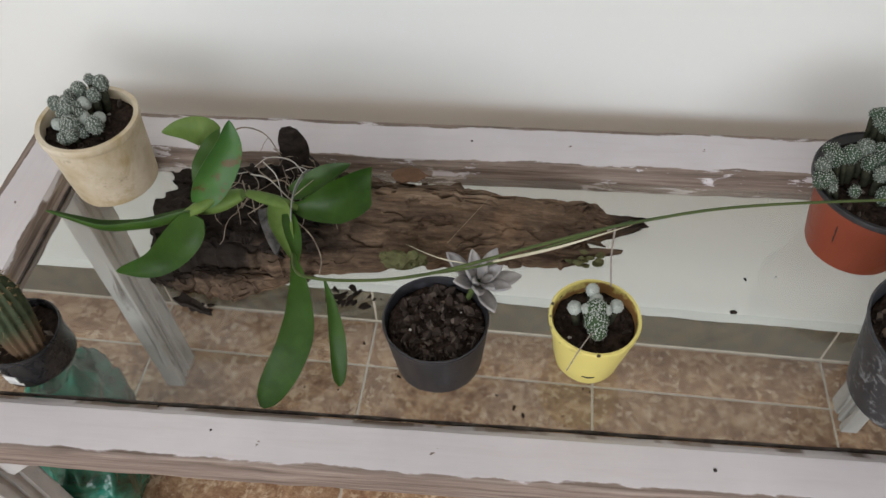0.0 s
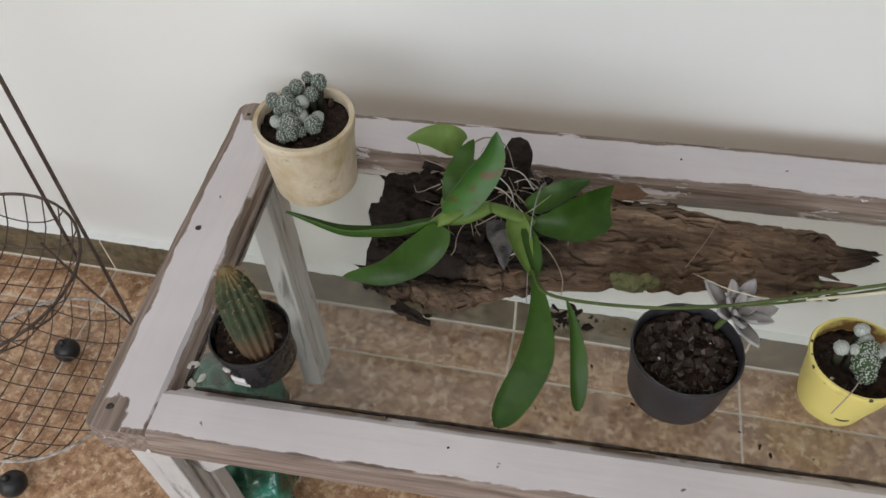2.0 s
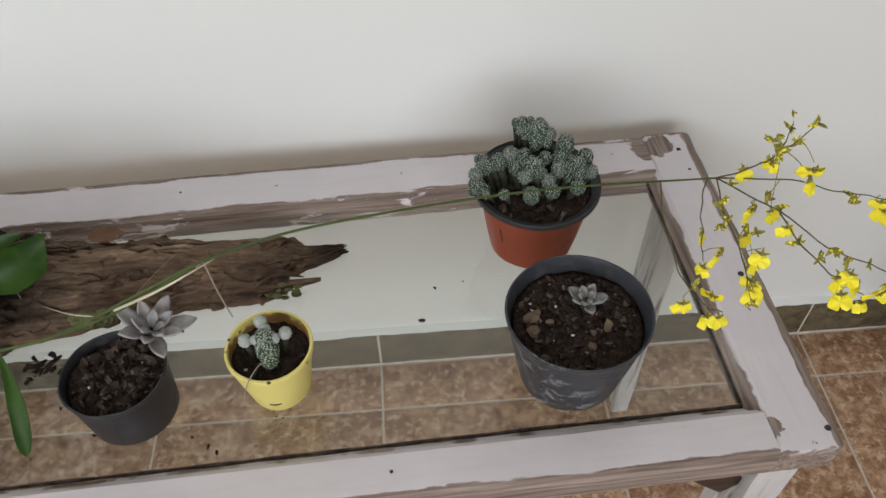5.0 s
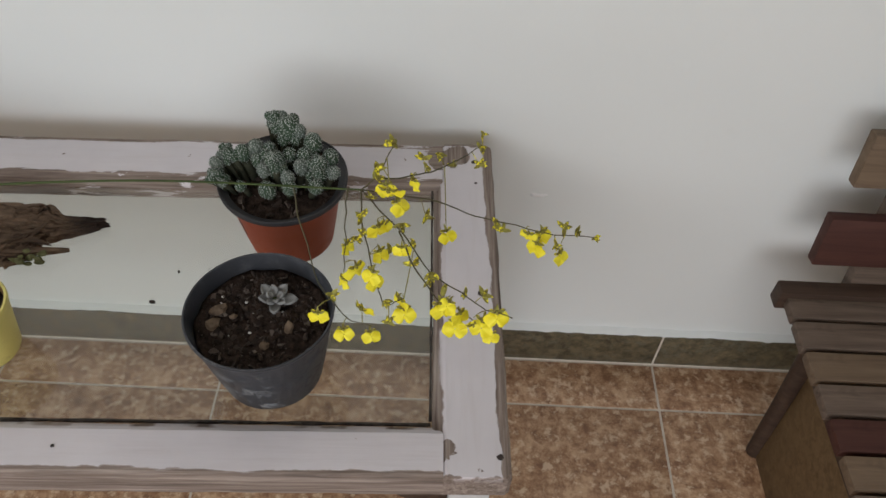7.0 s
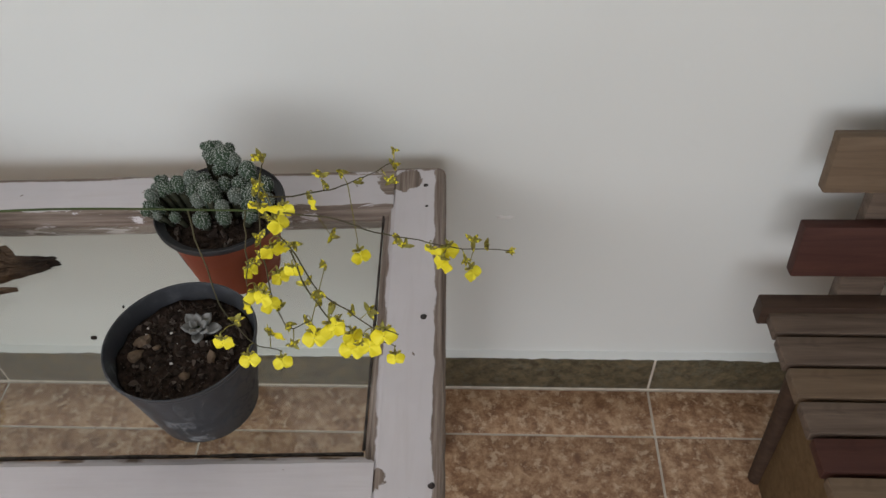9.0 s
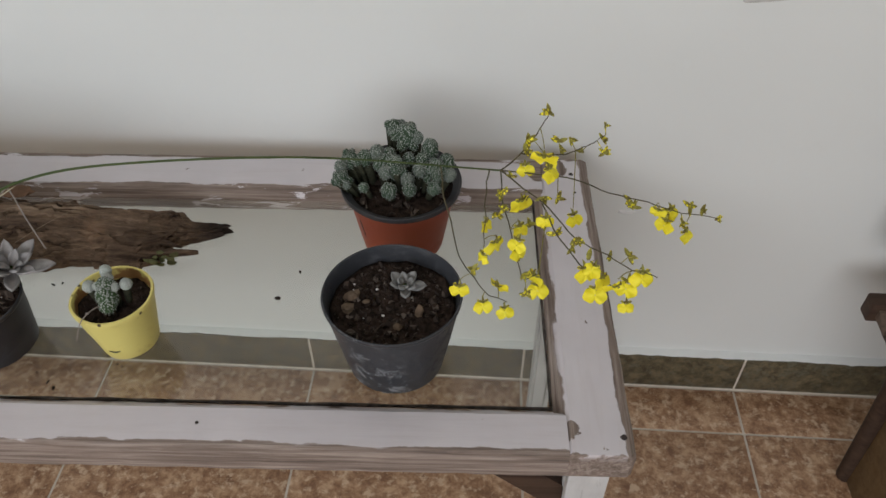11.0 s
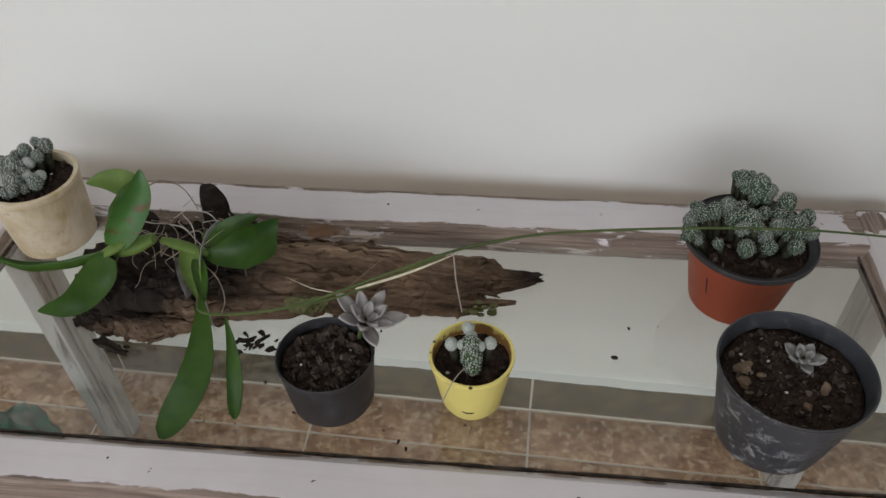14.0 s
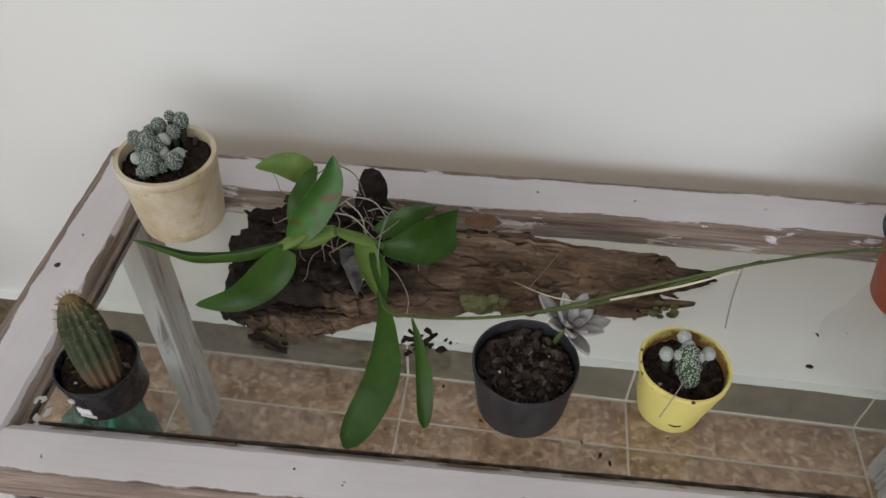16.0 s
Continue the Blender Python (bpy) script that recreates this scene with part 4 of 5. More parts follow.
# swollen leaf bases
for a, b, r in (((-0.346, -0.372, 0.738), (-0.302, -0.352, 0.757), 0.0080), ((-0.286, -0.346, 0.748), (-0.336, -0.352, 0.728), 0.0125), ((-0.295, -0.320, 0.722), (-0.240, -0.322, 0.704), 0.0078), ((-0.322, -0.345, 0.735), (-0.338, -0.318, 0.722), 0.0090)):
    bm = bmesh.new()
    p, q = Vector(a), Vector(b)
    path = [p.lerp(q, i / 10) for i in range(11)]
    rows = []
    d = (q - p).normalized()
    s1 = d.cross(Vector((0, 0, 1))).normalized()
    s2 = s1.cross(d)
    for i, c in enumerate(path):
        rr = r * (0.35 + 0.65 * math.sin(math.pi * (0.1 + 0.8 * i / 10)))
        rows.append([c + (s1 * math.cos(t) + s2 * math.sin(t) * 0.7) * rr for t in [j * math.pi / 6 for j in range(12)]])
    vv = grid_faces(bm, rows, close_v=True)
    bm.faces.new(vv[0][::-1])
    bm.faces.new(vv[-1])
    orchid_part("pseudobulb", bm, M_LEAF_Y)
# roots
bm = bmesh.new()
g = random.Random(5)
for i in range(40):
    x, y = g.uniform(-0.36, -0.225), g.uniform(-0.315, -0.225)
    p = Vector((x, y, GLASS + 0.075 + g.uniform(0, 0.03)))
    pts = [p]
    d = Vector((g.gauss(0, 1), g.gauss(-0.2, 1), g.gauss(-0.1, 0.5))).normalized()
    for j in range(4):
        d = (d + Vector((g.gauss(0, 0.6), g.gauss(0, 0.6), g.gauss(-0.15, 0.4)))).normalized()
        q = pts[-1] + d * g.uniform(0.007, 0.018)
        q.z = max(q.z, GLASS + 0.055)
        pts.append(q)
    tube(bm, pts, g.uniform(0.0004, 0.0009), 0.0004, 5, 14)
for pts in ([(-0.285, -0.27, 0.69), (-0.265, -0.28, 0.70), (-0.245, -0.30, 0.695), (-0.225, -0.31, 0.68)], [(-0.25, -0.33, 0.70), (-0.222, -0.352, 0.695), (-0.206, -0.378, 0.688), (-0.205, -0.398, 0.683)],
            [(-0.32, -0.28, 0.765), (-0.30, -0.27, 0.772), (-0.28, -0.262, 0.755), (-0.27, -0.26, 0.72)], [(-0.275, -0.29, 0.71), (-0.30, -0.262, 0.70), (-0.29, -0.24, 0.69)], [(-0.26, -0.25, 0.68), (-0.235, -0.245, 0.675), (-0.21, -0.24, 0.66)]):
    tube(bm, pts, 0.0009, 0.0006, 6, 16)
tagged(orchid_part("root", bm, M_ROOT, orchid, "tangled pale aerial roots"), kind="stuff")
M_ROOT_PALE = simple("pale_root", (0.42, 0.40, 0.36), (0.62, 0.60, 0.55), 80.0, 0.8, 0.2, 0.2)
for pts in ([(-0.300, -0.285, 0.715), (-0.278, -0.292, 0.716), (-0.255, -0.305, 0.700), (-0.232, -0.312, 0.682)], [(-0.292, -0.262, 0.712), (-0.272, -0.283, 0.712), (-0.262, -0.306, 0.700)],
            [(-0.262, -0.345, 0.672), (-0.252, -0.338, 0.676), (-0.245, -0.330, 0.682)], [(-0.330, -0.300, 0.735), (-0.316, -0.292, 0.722), (-0.308, -0.275, 0.708)],
            [(-0.245, -0.262, 0.690), (-0.262, -0.252, 0.706), (-0.285, -0.258, 0.716), (-0.300, -0.270, 0.712)], [(-0.242, -0.240, 0.672), (-0.256, -0.246, 0.690), (-0.268, -0.262, 0.700)]):
    bm = bmesh.new()
    tube(bm, pts, 0.0008, 0.0005, 6, 16)
    orchid_part("root", bm, M_ROOT_PALE, orchid, "pale bare root")
# grey plastic tie
bm = bmesh.new()
blade(bm, [(-0.233, -0.262, 0.70), (-0.238, -0.290, 0.722), (-0.243, -0.325, 0.72), (-0.243, -0.352, 0.69), (-0.241, -0.362, 0.64), (-0.240, -0.364, 0.61)], 0.0032, (1, 0.1, 0), 0.0, 20, 2, 0.3, 0.001)
orchid_part("tie", bm, simple("grey_tie", (0.16, 0.16, 0.16), (0.26, 0.26, 0.25), 30.0, 0.5, 0.4, 0.1), orchid, "grey plastic tie strap")
# the long flower stem
STEM = [(-0.238, -0.376, 0.690), (-0.218, -0.414, 0.704), (-0.150, -0.445, 0.742), (-0.076, -0.465, 0.786), (0.021, -0.476, 0.849), (0.089, -0.486, 0.893), (0.176, -0.478, 0.908), (0.348, -0.457, 0.903), (0.528, -0.426, 0.867)]
bm = bmesh.new()
tube(bm, STEM, 0.0019, 0.0009, 7, 70)
tube(bm, [(-0.10, -0.452, 0.762), (-0.03, -0.470, 0.808), (0.05, -0.482, 0.868), (0.083, -0.484, 0.891)], 0.0013, 0.0008, 5, 20)
stem = orchid_part("stem", bm, M_STEM, orchid, "long arching green flower stem")
bm = bmesh.new()
blade(bm, [(-0.02, -0.476, 0.822), (0.03, -0.482, 0.852), (0.083, -0.486, 0.888)], 0.0011, (0.2, -0.6, 0.8), 0.1, 12, 2, 0.6, 0.0008)
blade(bm, [(-0.040, -0.468, 0.806), (-0.070, -0.455, 0.797), (-0.100, -0.440, 0.795)], 0.0005, (0.2, -0.6, 0.8), 0.1, 8, 2, 0.6, 0.0006)
orchid_part("bract", bm, simple("dry_bract", (0.36, 0.34, 0.24), (0.55, 0.52, 0.40), 60.0, 0.7, 0.3, 0.1), orchid, "dry pale bract")
FORK = (0.526, -0.427, 0.868)
BRANCHES = [
    [FORK, (0.538, -0.455, 0.905), (0.550, -0.472, 0.940), (0.559, -0.480, 0.968)],
    [(0.541, -0.458, 0.912), (0.575, -0.425, 0.885), (0.610, -0.385, 0.865), (0.640, -0.345, 0.853)],
    [FORK, (0.580, -0.440, 0.872), (0.630, -0.450, 0.862), (0.685, -0.450, 0.843), (0.748, -0.430, 0.813)],
    [FORK, (0.556, -0.470, 0.872), (0.590, -0.520, 0.868), (0.625, -0.550, 0.866), (0.655, -0.562, 0.862)],
    [(0.562, -0.480, 0.872), (0.585, -0.520, 0.850), (0.612, -0.535, 0.835), (0.646, -0.527, 0.800)],
    [FORK, (0.530, -0.460, 0.845), (0.540, -0.490, 0.825), (0.548, -0.500, 0.795), (0.566, -0.484, 0.783)],
    [(0.468, -0.437, 0.880), (0.474, -0.455, 0.845), (0.488, -0.482, 0.805), (0.510, -0.500, 0.778), (0.536, -0.498, 0.756)],
    [(0.515, -0.430, 0.872), (0.512, -0.440, 0.850), (0.512, -0.455, 0.830), (0.511, -0.474, 0.810)],
]
BRANCH_PTS = []


def zigzag(pts):
    path = smooth_path(pts, 24)
    for i in range(2, 24):
        k = (abs(i % 8 - 4) / 2 - 1) * 0.0010
        path[i] = path[i] + Vector((k, 0.4 * k, k)) + Vector((0.0, 0.0, 0.0004 * math.sin(i * 2.1)))
    return path


for pts in BRANCHES:
    bm = bmesh.new()
    path = zigzag(pts)
    tube(bm, path, 0.0008, 0.00045, 5)
    BRANCH_PTS += path
    orchid_part("branch", bm, M_TWIG, stem)


def flower(bm, c, size, aim, g):
    """Lobed yellow lip with small petals and speckled sepals."""
    n = Vector(aim).normalized()
    s = n.cross(Vector((0, 0, 1))).normalized()
    d = n.cross(s)
    if d.z > 0:
        d = -d
    c = Vector(c)
    k = len(bm.faces)
    w1, w2, w3 = g.uniform(0.85, 1.1), g.uniform(0, 6), g.uniform(0.0, 0.16)
    tops, lows = [], []
    hub = c + d * size * 0.42
    for i in range(24):
        a = i / 24 * 2 * math.pi
        wide = abs(math.sin(a))
        out = size * w1 * (0.37 + 0.36 * wide ** 1.3 + 0.10 * math.cos(a) - 0.17 * math.exp(-((a if a < math.pi else a - 2 * math.pi) / 0.22) ** 2) + 0.035 * math.sin(a * 7 + w2))
        t_row, l_row = [], []
        for q in (0.05, 0.35, 0.65, 0.88, 1.0):
            e = s * math.sin(a) + d * math.cos(a)
            lift = n * size * (-w3 * q * q * (0.4 + wide) + 0.10 * q * q * math.sin(a * 5 + w2))
            p = hub + e * out * q + lift
            t_row.append(p + n * 0.0004)
            l_row.append(p - n * 0.0004)
        tops.append(t_row)
        lows.append(l_row)
    grid_faces(bm, [t + l[::-1] for t, l in zip(tops, lows)], close_u=True, close_v=True)
    for side in (-1, 1):
        blade(bm, [c + d * size * 0.05, c + (s * side * 0.25 - d * 0.05) * size, c + (s * side * 0.42 - d * 0.16) * size], size * 0.11, n, 0.2, 6, 3, 0.7, 0.0008, blunt=True)
    m = len(bm.faces)
    for a in (0.3, 1.57, 2.84):
        e = s * math.cos(a) - d * math.sin(a)
        blade(bm, [c - n * 0.001, c + e * 0.25 * size + n * 0.002, c + e * 0.5 * size], size * 0.09, n, 0.3, 5, 2, 0.7, 0.0008)
    blob(bm, c + n * 0.002, size * 0.13, (1, 1, 1), 0.3, 1)
    bm.faces.ensure_lookup_table()
    for i in range(m, len(bm.faces)):
        bm.faces[i].material_index = 1
    for i in range(k, m):
        bm.faces[i].material_index = 0


def bud(bm, c, size, g):
    c = Vector(c)
    for i in range(5):
        d = Vector((g.gauss(0, 1), g.gauss(-0.3, 1), g.gauss(0.2, 1))).normalized()
        blade(bm, [c, c + d * size * 0.5, c + d * size], size * 0.22, (0.3, -0.7, 0.6), 0.3, 5, 2, 0.7, 0.0008)
    bm.faces.ensure_lookup_table()
    for f in bm.faces:
        f.material_index = 1 if g.random() < 0.8 else 0


g = random.Random(21)
FLOWERS = [(0.678, -0.455, 0.846), (0.688, -0.455, 0.832), (0.711, -0.449, 0.812), (0.556, -0.503, 0.945), (0.562, -0.496, 0.925), (0.548, -0.46, 0.86), (0.512, -0.455, 0.826), (0.522, -0.478, 0.822), (0.511, -0.48, 0.806),
           (0.541, -0.508, 0.852), (0.540, -0.503, 0.836), (0.488, -0.503, 0.785), (0.534, -0.498, 0.748), (0.511, -0.512, 0.772), (0.526, -0.486, 0.770), (0.563, -0.484, 0.783), (0.566, -0.486, 0.770),
           (0.598, -0.536, 0.846), (0.606, -0.539, 0.852), (0.614, -0.541, 0.840), (0.625, -0.556, 0.846), (0.633, -0.556, 0.850), (0.643, -0.556, 0.862), (0.612, -0.535, 0.818), (0.645, -0.528, 0.792), (0.605, -0.413, 0.800),
           (0.549, -0.427, 0.875), (0.543, -0.469, 0.867), (0.565, -0.492, 0.866), (0.544, -0.472, 0.837), (0.574, -0.427, 0.883), (0.691, -0.447, 0.839)]
for i, c in enumerate(FLOWERS):
    bm = bmesh.new()
    near = min(BRANCH_PTS, key=lambda p: (p - Vector(c)).length)
    top = Vector(c) + Vector((0, 0.003, 0.004))
    tube(bm, [near, near.lerp(top, 0.5) + Vector((0, 0, 0.002)), top], 0.0005, 0.0004, 4, 5)
    for f in bm.faces:
        f.material_index = 1
    flower(bm, c, g.uniform(0.0110, 0.0160), (g.gauss(-0.05, 0.55), -0.75, g.gauss(0.50, 0.40)), g)
    orchid_part("flower", bm, [M_PETAL, M_SEPAL], stem)
BUDS = [(0.748, -0.429, 0.812), (0.725, -0.44, 0.832), (0.559, -0.482, 0.972), (0.545, -0.47, 0.935), (0.640, -0.337, 0.860), (0.639, -0.342, 0.845), (0.637, -0.367, 0.846), (0.610, -0.382, 0.858), (0.585, -0.41, 0.882), (0.655, -0.452, 0.845), (0.575, -0.50, 0.852), (0.59, -0.525, 0.872), (0.55, -0.50, 0.80), (0.53, -0.462, 0.848), (0.618, -0.538, 0.862), (0.575, -0.43, 0.80), (0.585, -0.425, 0.832), (0.50, -0.49, 0.795),
        (0.544, -0.463, 0.919), (0.536, -0.438, 0.870), (0.527, -0.447, 0.854), (0.564, -0.474, 0.874), (0.554, -0.472, 0.839), (0.544, -0.493, 0.814), (0.553, -0.509, 0.781), (0.588, -0.518, 0.852), (0.650, -0.451, 0.853), (0.601, -0.532, 0.864), (0.632, -0.546, 0.871), (0.714, -0.437, 0.834), (0.596, -0.389, 0.879), (0.707, -0.449, 0.823), (0.523, -0.462, 0.843), (0.582, -0.406, 0.888)]
for c in BUDS:
    bm = bmesh.new()
    near = min(BRANCH_PTS, key=lambda p: (p - Vector(c)).length)
    tube(bm, [near, near.lerp(Vector(c), 0.5), Vector(c)], 0.0005, 0.0004, 4, 4)
    bud(bm, c, g.uniform(0.006, 0.010), g)
    orchid_part("bud", bm, [M_PETAL, M_SEPAL], stem)

# a thread of old web over the bark
bm = bmesh.new()
tube(bm, [(-0.075, -0.330, 0.664), (-0.050, -0.285, 0.660), (-0.026, -0.232, 0.646)], 0.00045, 0.00035, 4, 10)
tagged(part("thread", bm, simple("tan_thread", (0.20, 0.15, 0.10), (0.30, 0.24, 0.17), 120.0, 0.8, 0.2, 0.1), None), "thin pale brown thread stretched over the driftwood", "thread")

# grey twine hanging from the flower stem
bm = bmesh.new()
tube(bm, [(0.066, -0.485, 0.8785), (0.070, -0.484, 0.882), (0.072, -0.482, 0.878), (0.074, -0.482, 0.845), (0.079, -0.483, 0.806)], 0.0009, 0.0007, 5, 18)
tagged(part("twine", bm, simple("twine_grey", (0.20, 0.18, 0.16), (0.32, 0.29, 0.26), 200.0, 0.8, 0.2, 0.2), None), "thin grey twine tied to the orchid stem", "twine")

bm = bmesh.new()
tube(bm, [(0.084, -0.442, 0.668), (0.079, -0.452, 0.683), (0.067, -0.4695, 0.6795), (0.057, -0.479, 0.656)], 0.0008, 0.0006, 5, 14)
tagged(part("twig", bm, simple("grey_twig", (0.22, 0.19, 0.16), (0.34, 0.30, 0.26), 200.0, 0.8, 0.2, 0.2), None), "thin grey twig bent over the yellow pot rim", "twig")

# ---- cacti and succulents ----
M_CAC = cactus_mat("thimble_cactus", (0.026, 0.046, 0.026), (0.30, 0.34, 0.30), 0.14, 330.0)
M_CAC_G = cactus_mat("grey_thimble_cactus", (0.060, 0.078, 0.060), (0.42, 0.44, 0.41), 0.22, 330.0)
M_CAC_W = cactus_mat("woolly_offset", (0.30, 0.33, 0.30), (0.64, 0.66, 0.63), 0.6, 330.0)
def ribbed_mat():
    k = Nodes("ribbed_cactus")
    rib = k.noise(60.0, 5.0, 0.65)
    c = k.ramp(rib, [(0.3, (0.022, 0.034, 0.016)), (0.7, (0.070, 0.085, 0.046))])
    low = k.math("ADD", k.axis(2), k.math("MULTIPLY", k.math("SUBTRACT", k.noise(45.0, 5.0), 0.5), 0.03))
    c = k.mix(k.ramp(k.math("MULTIPLY", low, 10.0), [(0.20, (1, 1, 1)), (0.42, (0, 0, 0))]), c, (0.105, 0.068, 0.040))
    c = k.mix(k.ramp(k.math("MULTIPLY", low, 10.0), [(0.83, (0, 0, 0)), (0.93, (0.7, 0.7, 0.7))]), c, (0.23, 0.16, 0.07))
    k.bump(rib, 0.5, 0.001)
    return k.done(c, 0.75, 0.2)


M_CAC_Y = cactus_mat("green_thimble_cactus", (0.036, 0.066, 0.026), (0.34, 0.38, 0.32), 0.08, 330.0)
M_RIB = ribbed_mat()


M_CORK = simple("old_cactus_stem", (0.020, 0.024, 0.015), (0.055, 0.055, 0.036), 120.0, 0.9, 0.1, 0.5)
M_WOOL = simple("white_areole", (0.26, 0.29, 0.26), (0.50, 0.53, 0.49), 300.0, 0.9, 0.1, 0.2)


def tubercle(bm, p, o, r, woolly, tuft):
    """One areole: a blunt green wart under a tuft of pale spines."""
    a = o.orthogonal().normalized()
    b = o.cross(a)
    turns = (0, 1.26, 2.51, 3.77, 5.03)
    base = [bm.verts.new(p + (a * math.cos(t) + b * math.sin(t)) * r) for t in turns]
    ring = [bm.verts.new(p + o * r * 0.75 + (a * math.cos(t + 0.4) + b * math.sin(t + 0.4)) * r * (0.8 if woolly else tuft)) for t in turns]
    top = bm.verts.new(p + o * r * 1.0)
    for i in range(5):
        j = (i + 1) % 5
        bm.faces.new((base[i], base[j], ring[j], ring[i]))
        bm.faces.new((ring[i], ring[j], top)).material_index = 1
    if not woolly:
        for t in (0.5, 2.6, 4.7):
            d = (o * 0.8 + a * math.cos(t) + b * math.sin(t)).normalized()
            side = d.cross(o).normalized() * 0.00016
            q = p + o * r * 0.8
            f = bm.faces.new([bm.verts.new(v) for v in (q - side, q + side, q + d * r * 1.5)])
            f.material_index = 1


def cactus_clump(place, label, clumps, floor_z, pale=(), flesh=None):
    c = thing("cactus", place, label, "cactus")
    gg = random.Random(len(clumps))
    fingers = []
    for i, (x, y, z, r) in enumerate(clumps):
        white = i in pale
        if white or r < 0.0112:
            fingers.append((x, y, z, r, white))
            continue
        fingers.append((x, y, z, r * 0.74, False))
        for q in range(6):
            a, k = q * 1.05 + i + gg.uniform(-0.3, 0.3), r * gg.uniform(0.72, 0.95)
            fingers.append((x + math.cos(a) * k, y + math.sin(a) * k, z + r * gg.uniform(-0.55, 0.55), r * gg.uniform(0.30, 0.44), False))
    for i, (x, y, z, r, white) in enumerate(fingers):
        r = r * (1.0 if white else 1.02)
        h = max(0.004, z - floor_z)
        tall = 1.06 if white else 1.20 if r < 0.0105 else 1.50
        foot = Vector((x * 0.80, y * 0.80, floor_z))
        axis = (Vector((x, y, z)) - foot)
        axis = (axis.normalized() + Vector((gg.gauss(0, 0.10), gg.gauss(0, 0.10), 0.9))).normalized()
        turn = axis.to_track_quat("Z", "Y").to_matrix()
        centre = Vector((x, y, z))
        bm = bmesh.new()
        blob(bm, (x, y, z), r, (1, 1, tall), 0.08, 3, 30, turn)
        body = len(bm.faces)
        tube(bm, [tuple(foot - Vector((0, 0, 0.004))), tuple(foot.lerp(centre, 0.5)), tuple(centre)], r * 0.55, r * 0.75, 9)
        bm.faces.ensure_lookup_table()
        for f in bm.faces[body:]:
            f.material_index = 2
        step = 0.00105 if white else 0.00150
        count = min(420, int(3.4 * tall * (r / step) ** 2))
        for q in range(count):
            u = 1 - 1.80 * (q + 0.5) / count
            w = math.sqrt(1 - u * u)
            a = q * 2.39996 + gg.gauss(0, 0.16)
            o = Vector((w * math.cos(a), w * math.sin(a), u))
            k = 1 + 0.08 * noise.noise(o * 2.3 + centre * 30)
            p = centre + turn @ (Vector((o.x, o.y, o.z * tall)) * r * k * 0.985)
            tubercle(bm, p, (turn @ Vector((o.x, o.y, o.z / tall))).normalized(), step * gg.uniform(0.62, 0.82), white, 0.50 + 0.35 * max(0.0, u) + (0.22 if flesh else 0.0) + gg.uniform(-0.12, 0.12))
        part("offset", bm, [M_CAC_W if white else M_CAC_G if i % 4 == 1 and not flesh else flesh or M_CAC, M_WOOL, M_CORK], c, angle=None)
    return c


cactus_clump((0.410, -0.239, GLASS), "clump of grey-green thimble cactus filling the pot",
             [(-0.0111, 0.0532, 0.1524, 0.0118), (0.0071, 0.0403, 0.1466, 0.0177), (0.0372, 0.0231, 0.1388, 0.0103), (0.0276, 0.0096, 0.1328, 0.0082), (0.059, 0.0076, 0.1319, 0.0094), (0.0638, -0.01, 0.1239, 0.0073), (0.0467, -0.0043, 0.1265, 0.014),
              (0.0249, -0.0039, 0.1267, 0.0087), (0.0443, -0.027, 0.1163, 0.0081), (0.0483, -0.0151, 0.1217, 0.0064), (-0.0064, -0.0019, 0.1276, 0.0173), (-0.0265, 0.0026, 0.1296, 0.008), (-0.0149, 0.0159, 0.1356, 0.0078), (-0.0308, 0.0176, 0.1364, 0.0092),
              (-0.0464, 0.0111, 0.1335, 0.0092), (-0.0631, 0.0087, 0.1324, 0.0114), (-0.0745, -0.0167, 0.1209, 0.0112), (-0.0763, -0.0018, 0.1277, 0.0079), (0.0099, 0.0105, 0.1332, 0.0073), (-0.0131, -0.0317, 0.1142, 0.0093), (0.0129, -0.0291, 0.1154, 0.008),
              (0.01, -0.017, 0.1208, 0.008), (-0.0454, -0.0279, 0.1159, 0.0056)], 0.096)
cactus_clump((-0.536, -0.189, GLASS), "clump of pale woolly thimble cactus in the clay pot",
             [(-0.0204, 0.0049, 0.1194, 0.0147), (-0.0025, 0.0108, 0.1217, 0.0082), (-0.0005, -0.0067, 0.1147, 0.0087), (0.0213, -0.0064, 0.1149, 0.0072), (-0.0094, -0.0205, 0.1092, 0.0174), (-0.0293, -0.0164, 0.1109, 0.0073), (-0.0391, 0.0093, 0.1211, 0.0083),
              (-0.022, 0.0196, 0.1253, 0.0074), (-0.0132, 0.0278, 0.1285, 0.0089), (-0.0027, 0.0422, 0.1343, 0.006), (0.0131, 0.0374, 0.1324, 0.0089), (0.0071, 0.022, 0.1262, 0.0074), (0.0172, -0.0154, 0.1112, 0.0101)], 0.094, (1, 2, 3, 5), M_CAC_G)
cactus_clump((0.085, -0.425, GLASS), "small green cactus with pale woolly offsets",
             [(-0.0053, 0.0150, 0.1045, 0.0066), (-0.0012, 0.0065, 0.1010, 0.0062), (-0.0110, -0.0030, 0.0970, 0.0050), (-0.0225, -0.0007, 0.0942, 0.0068), (0.0195, 0.0033, 0.0952, 0.0066), (0.0090, -0.0035, 0.0970, 0.0052), (-0.0015, -0.0020, 0.0920, 0.0111), (0.0000, -0.0100, 0.0870, 0.0111), (0.0015, -0.0180, 0.0810, 0.0085)], 0.068, (0, 1, 2, 3, 4, 5), M_CAC_Y)


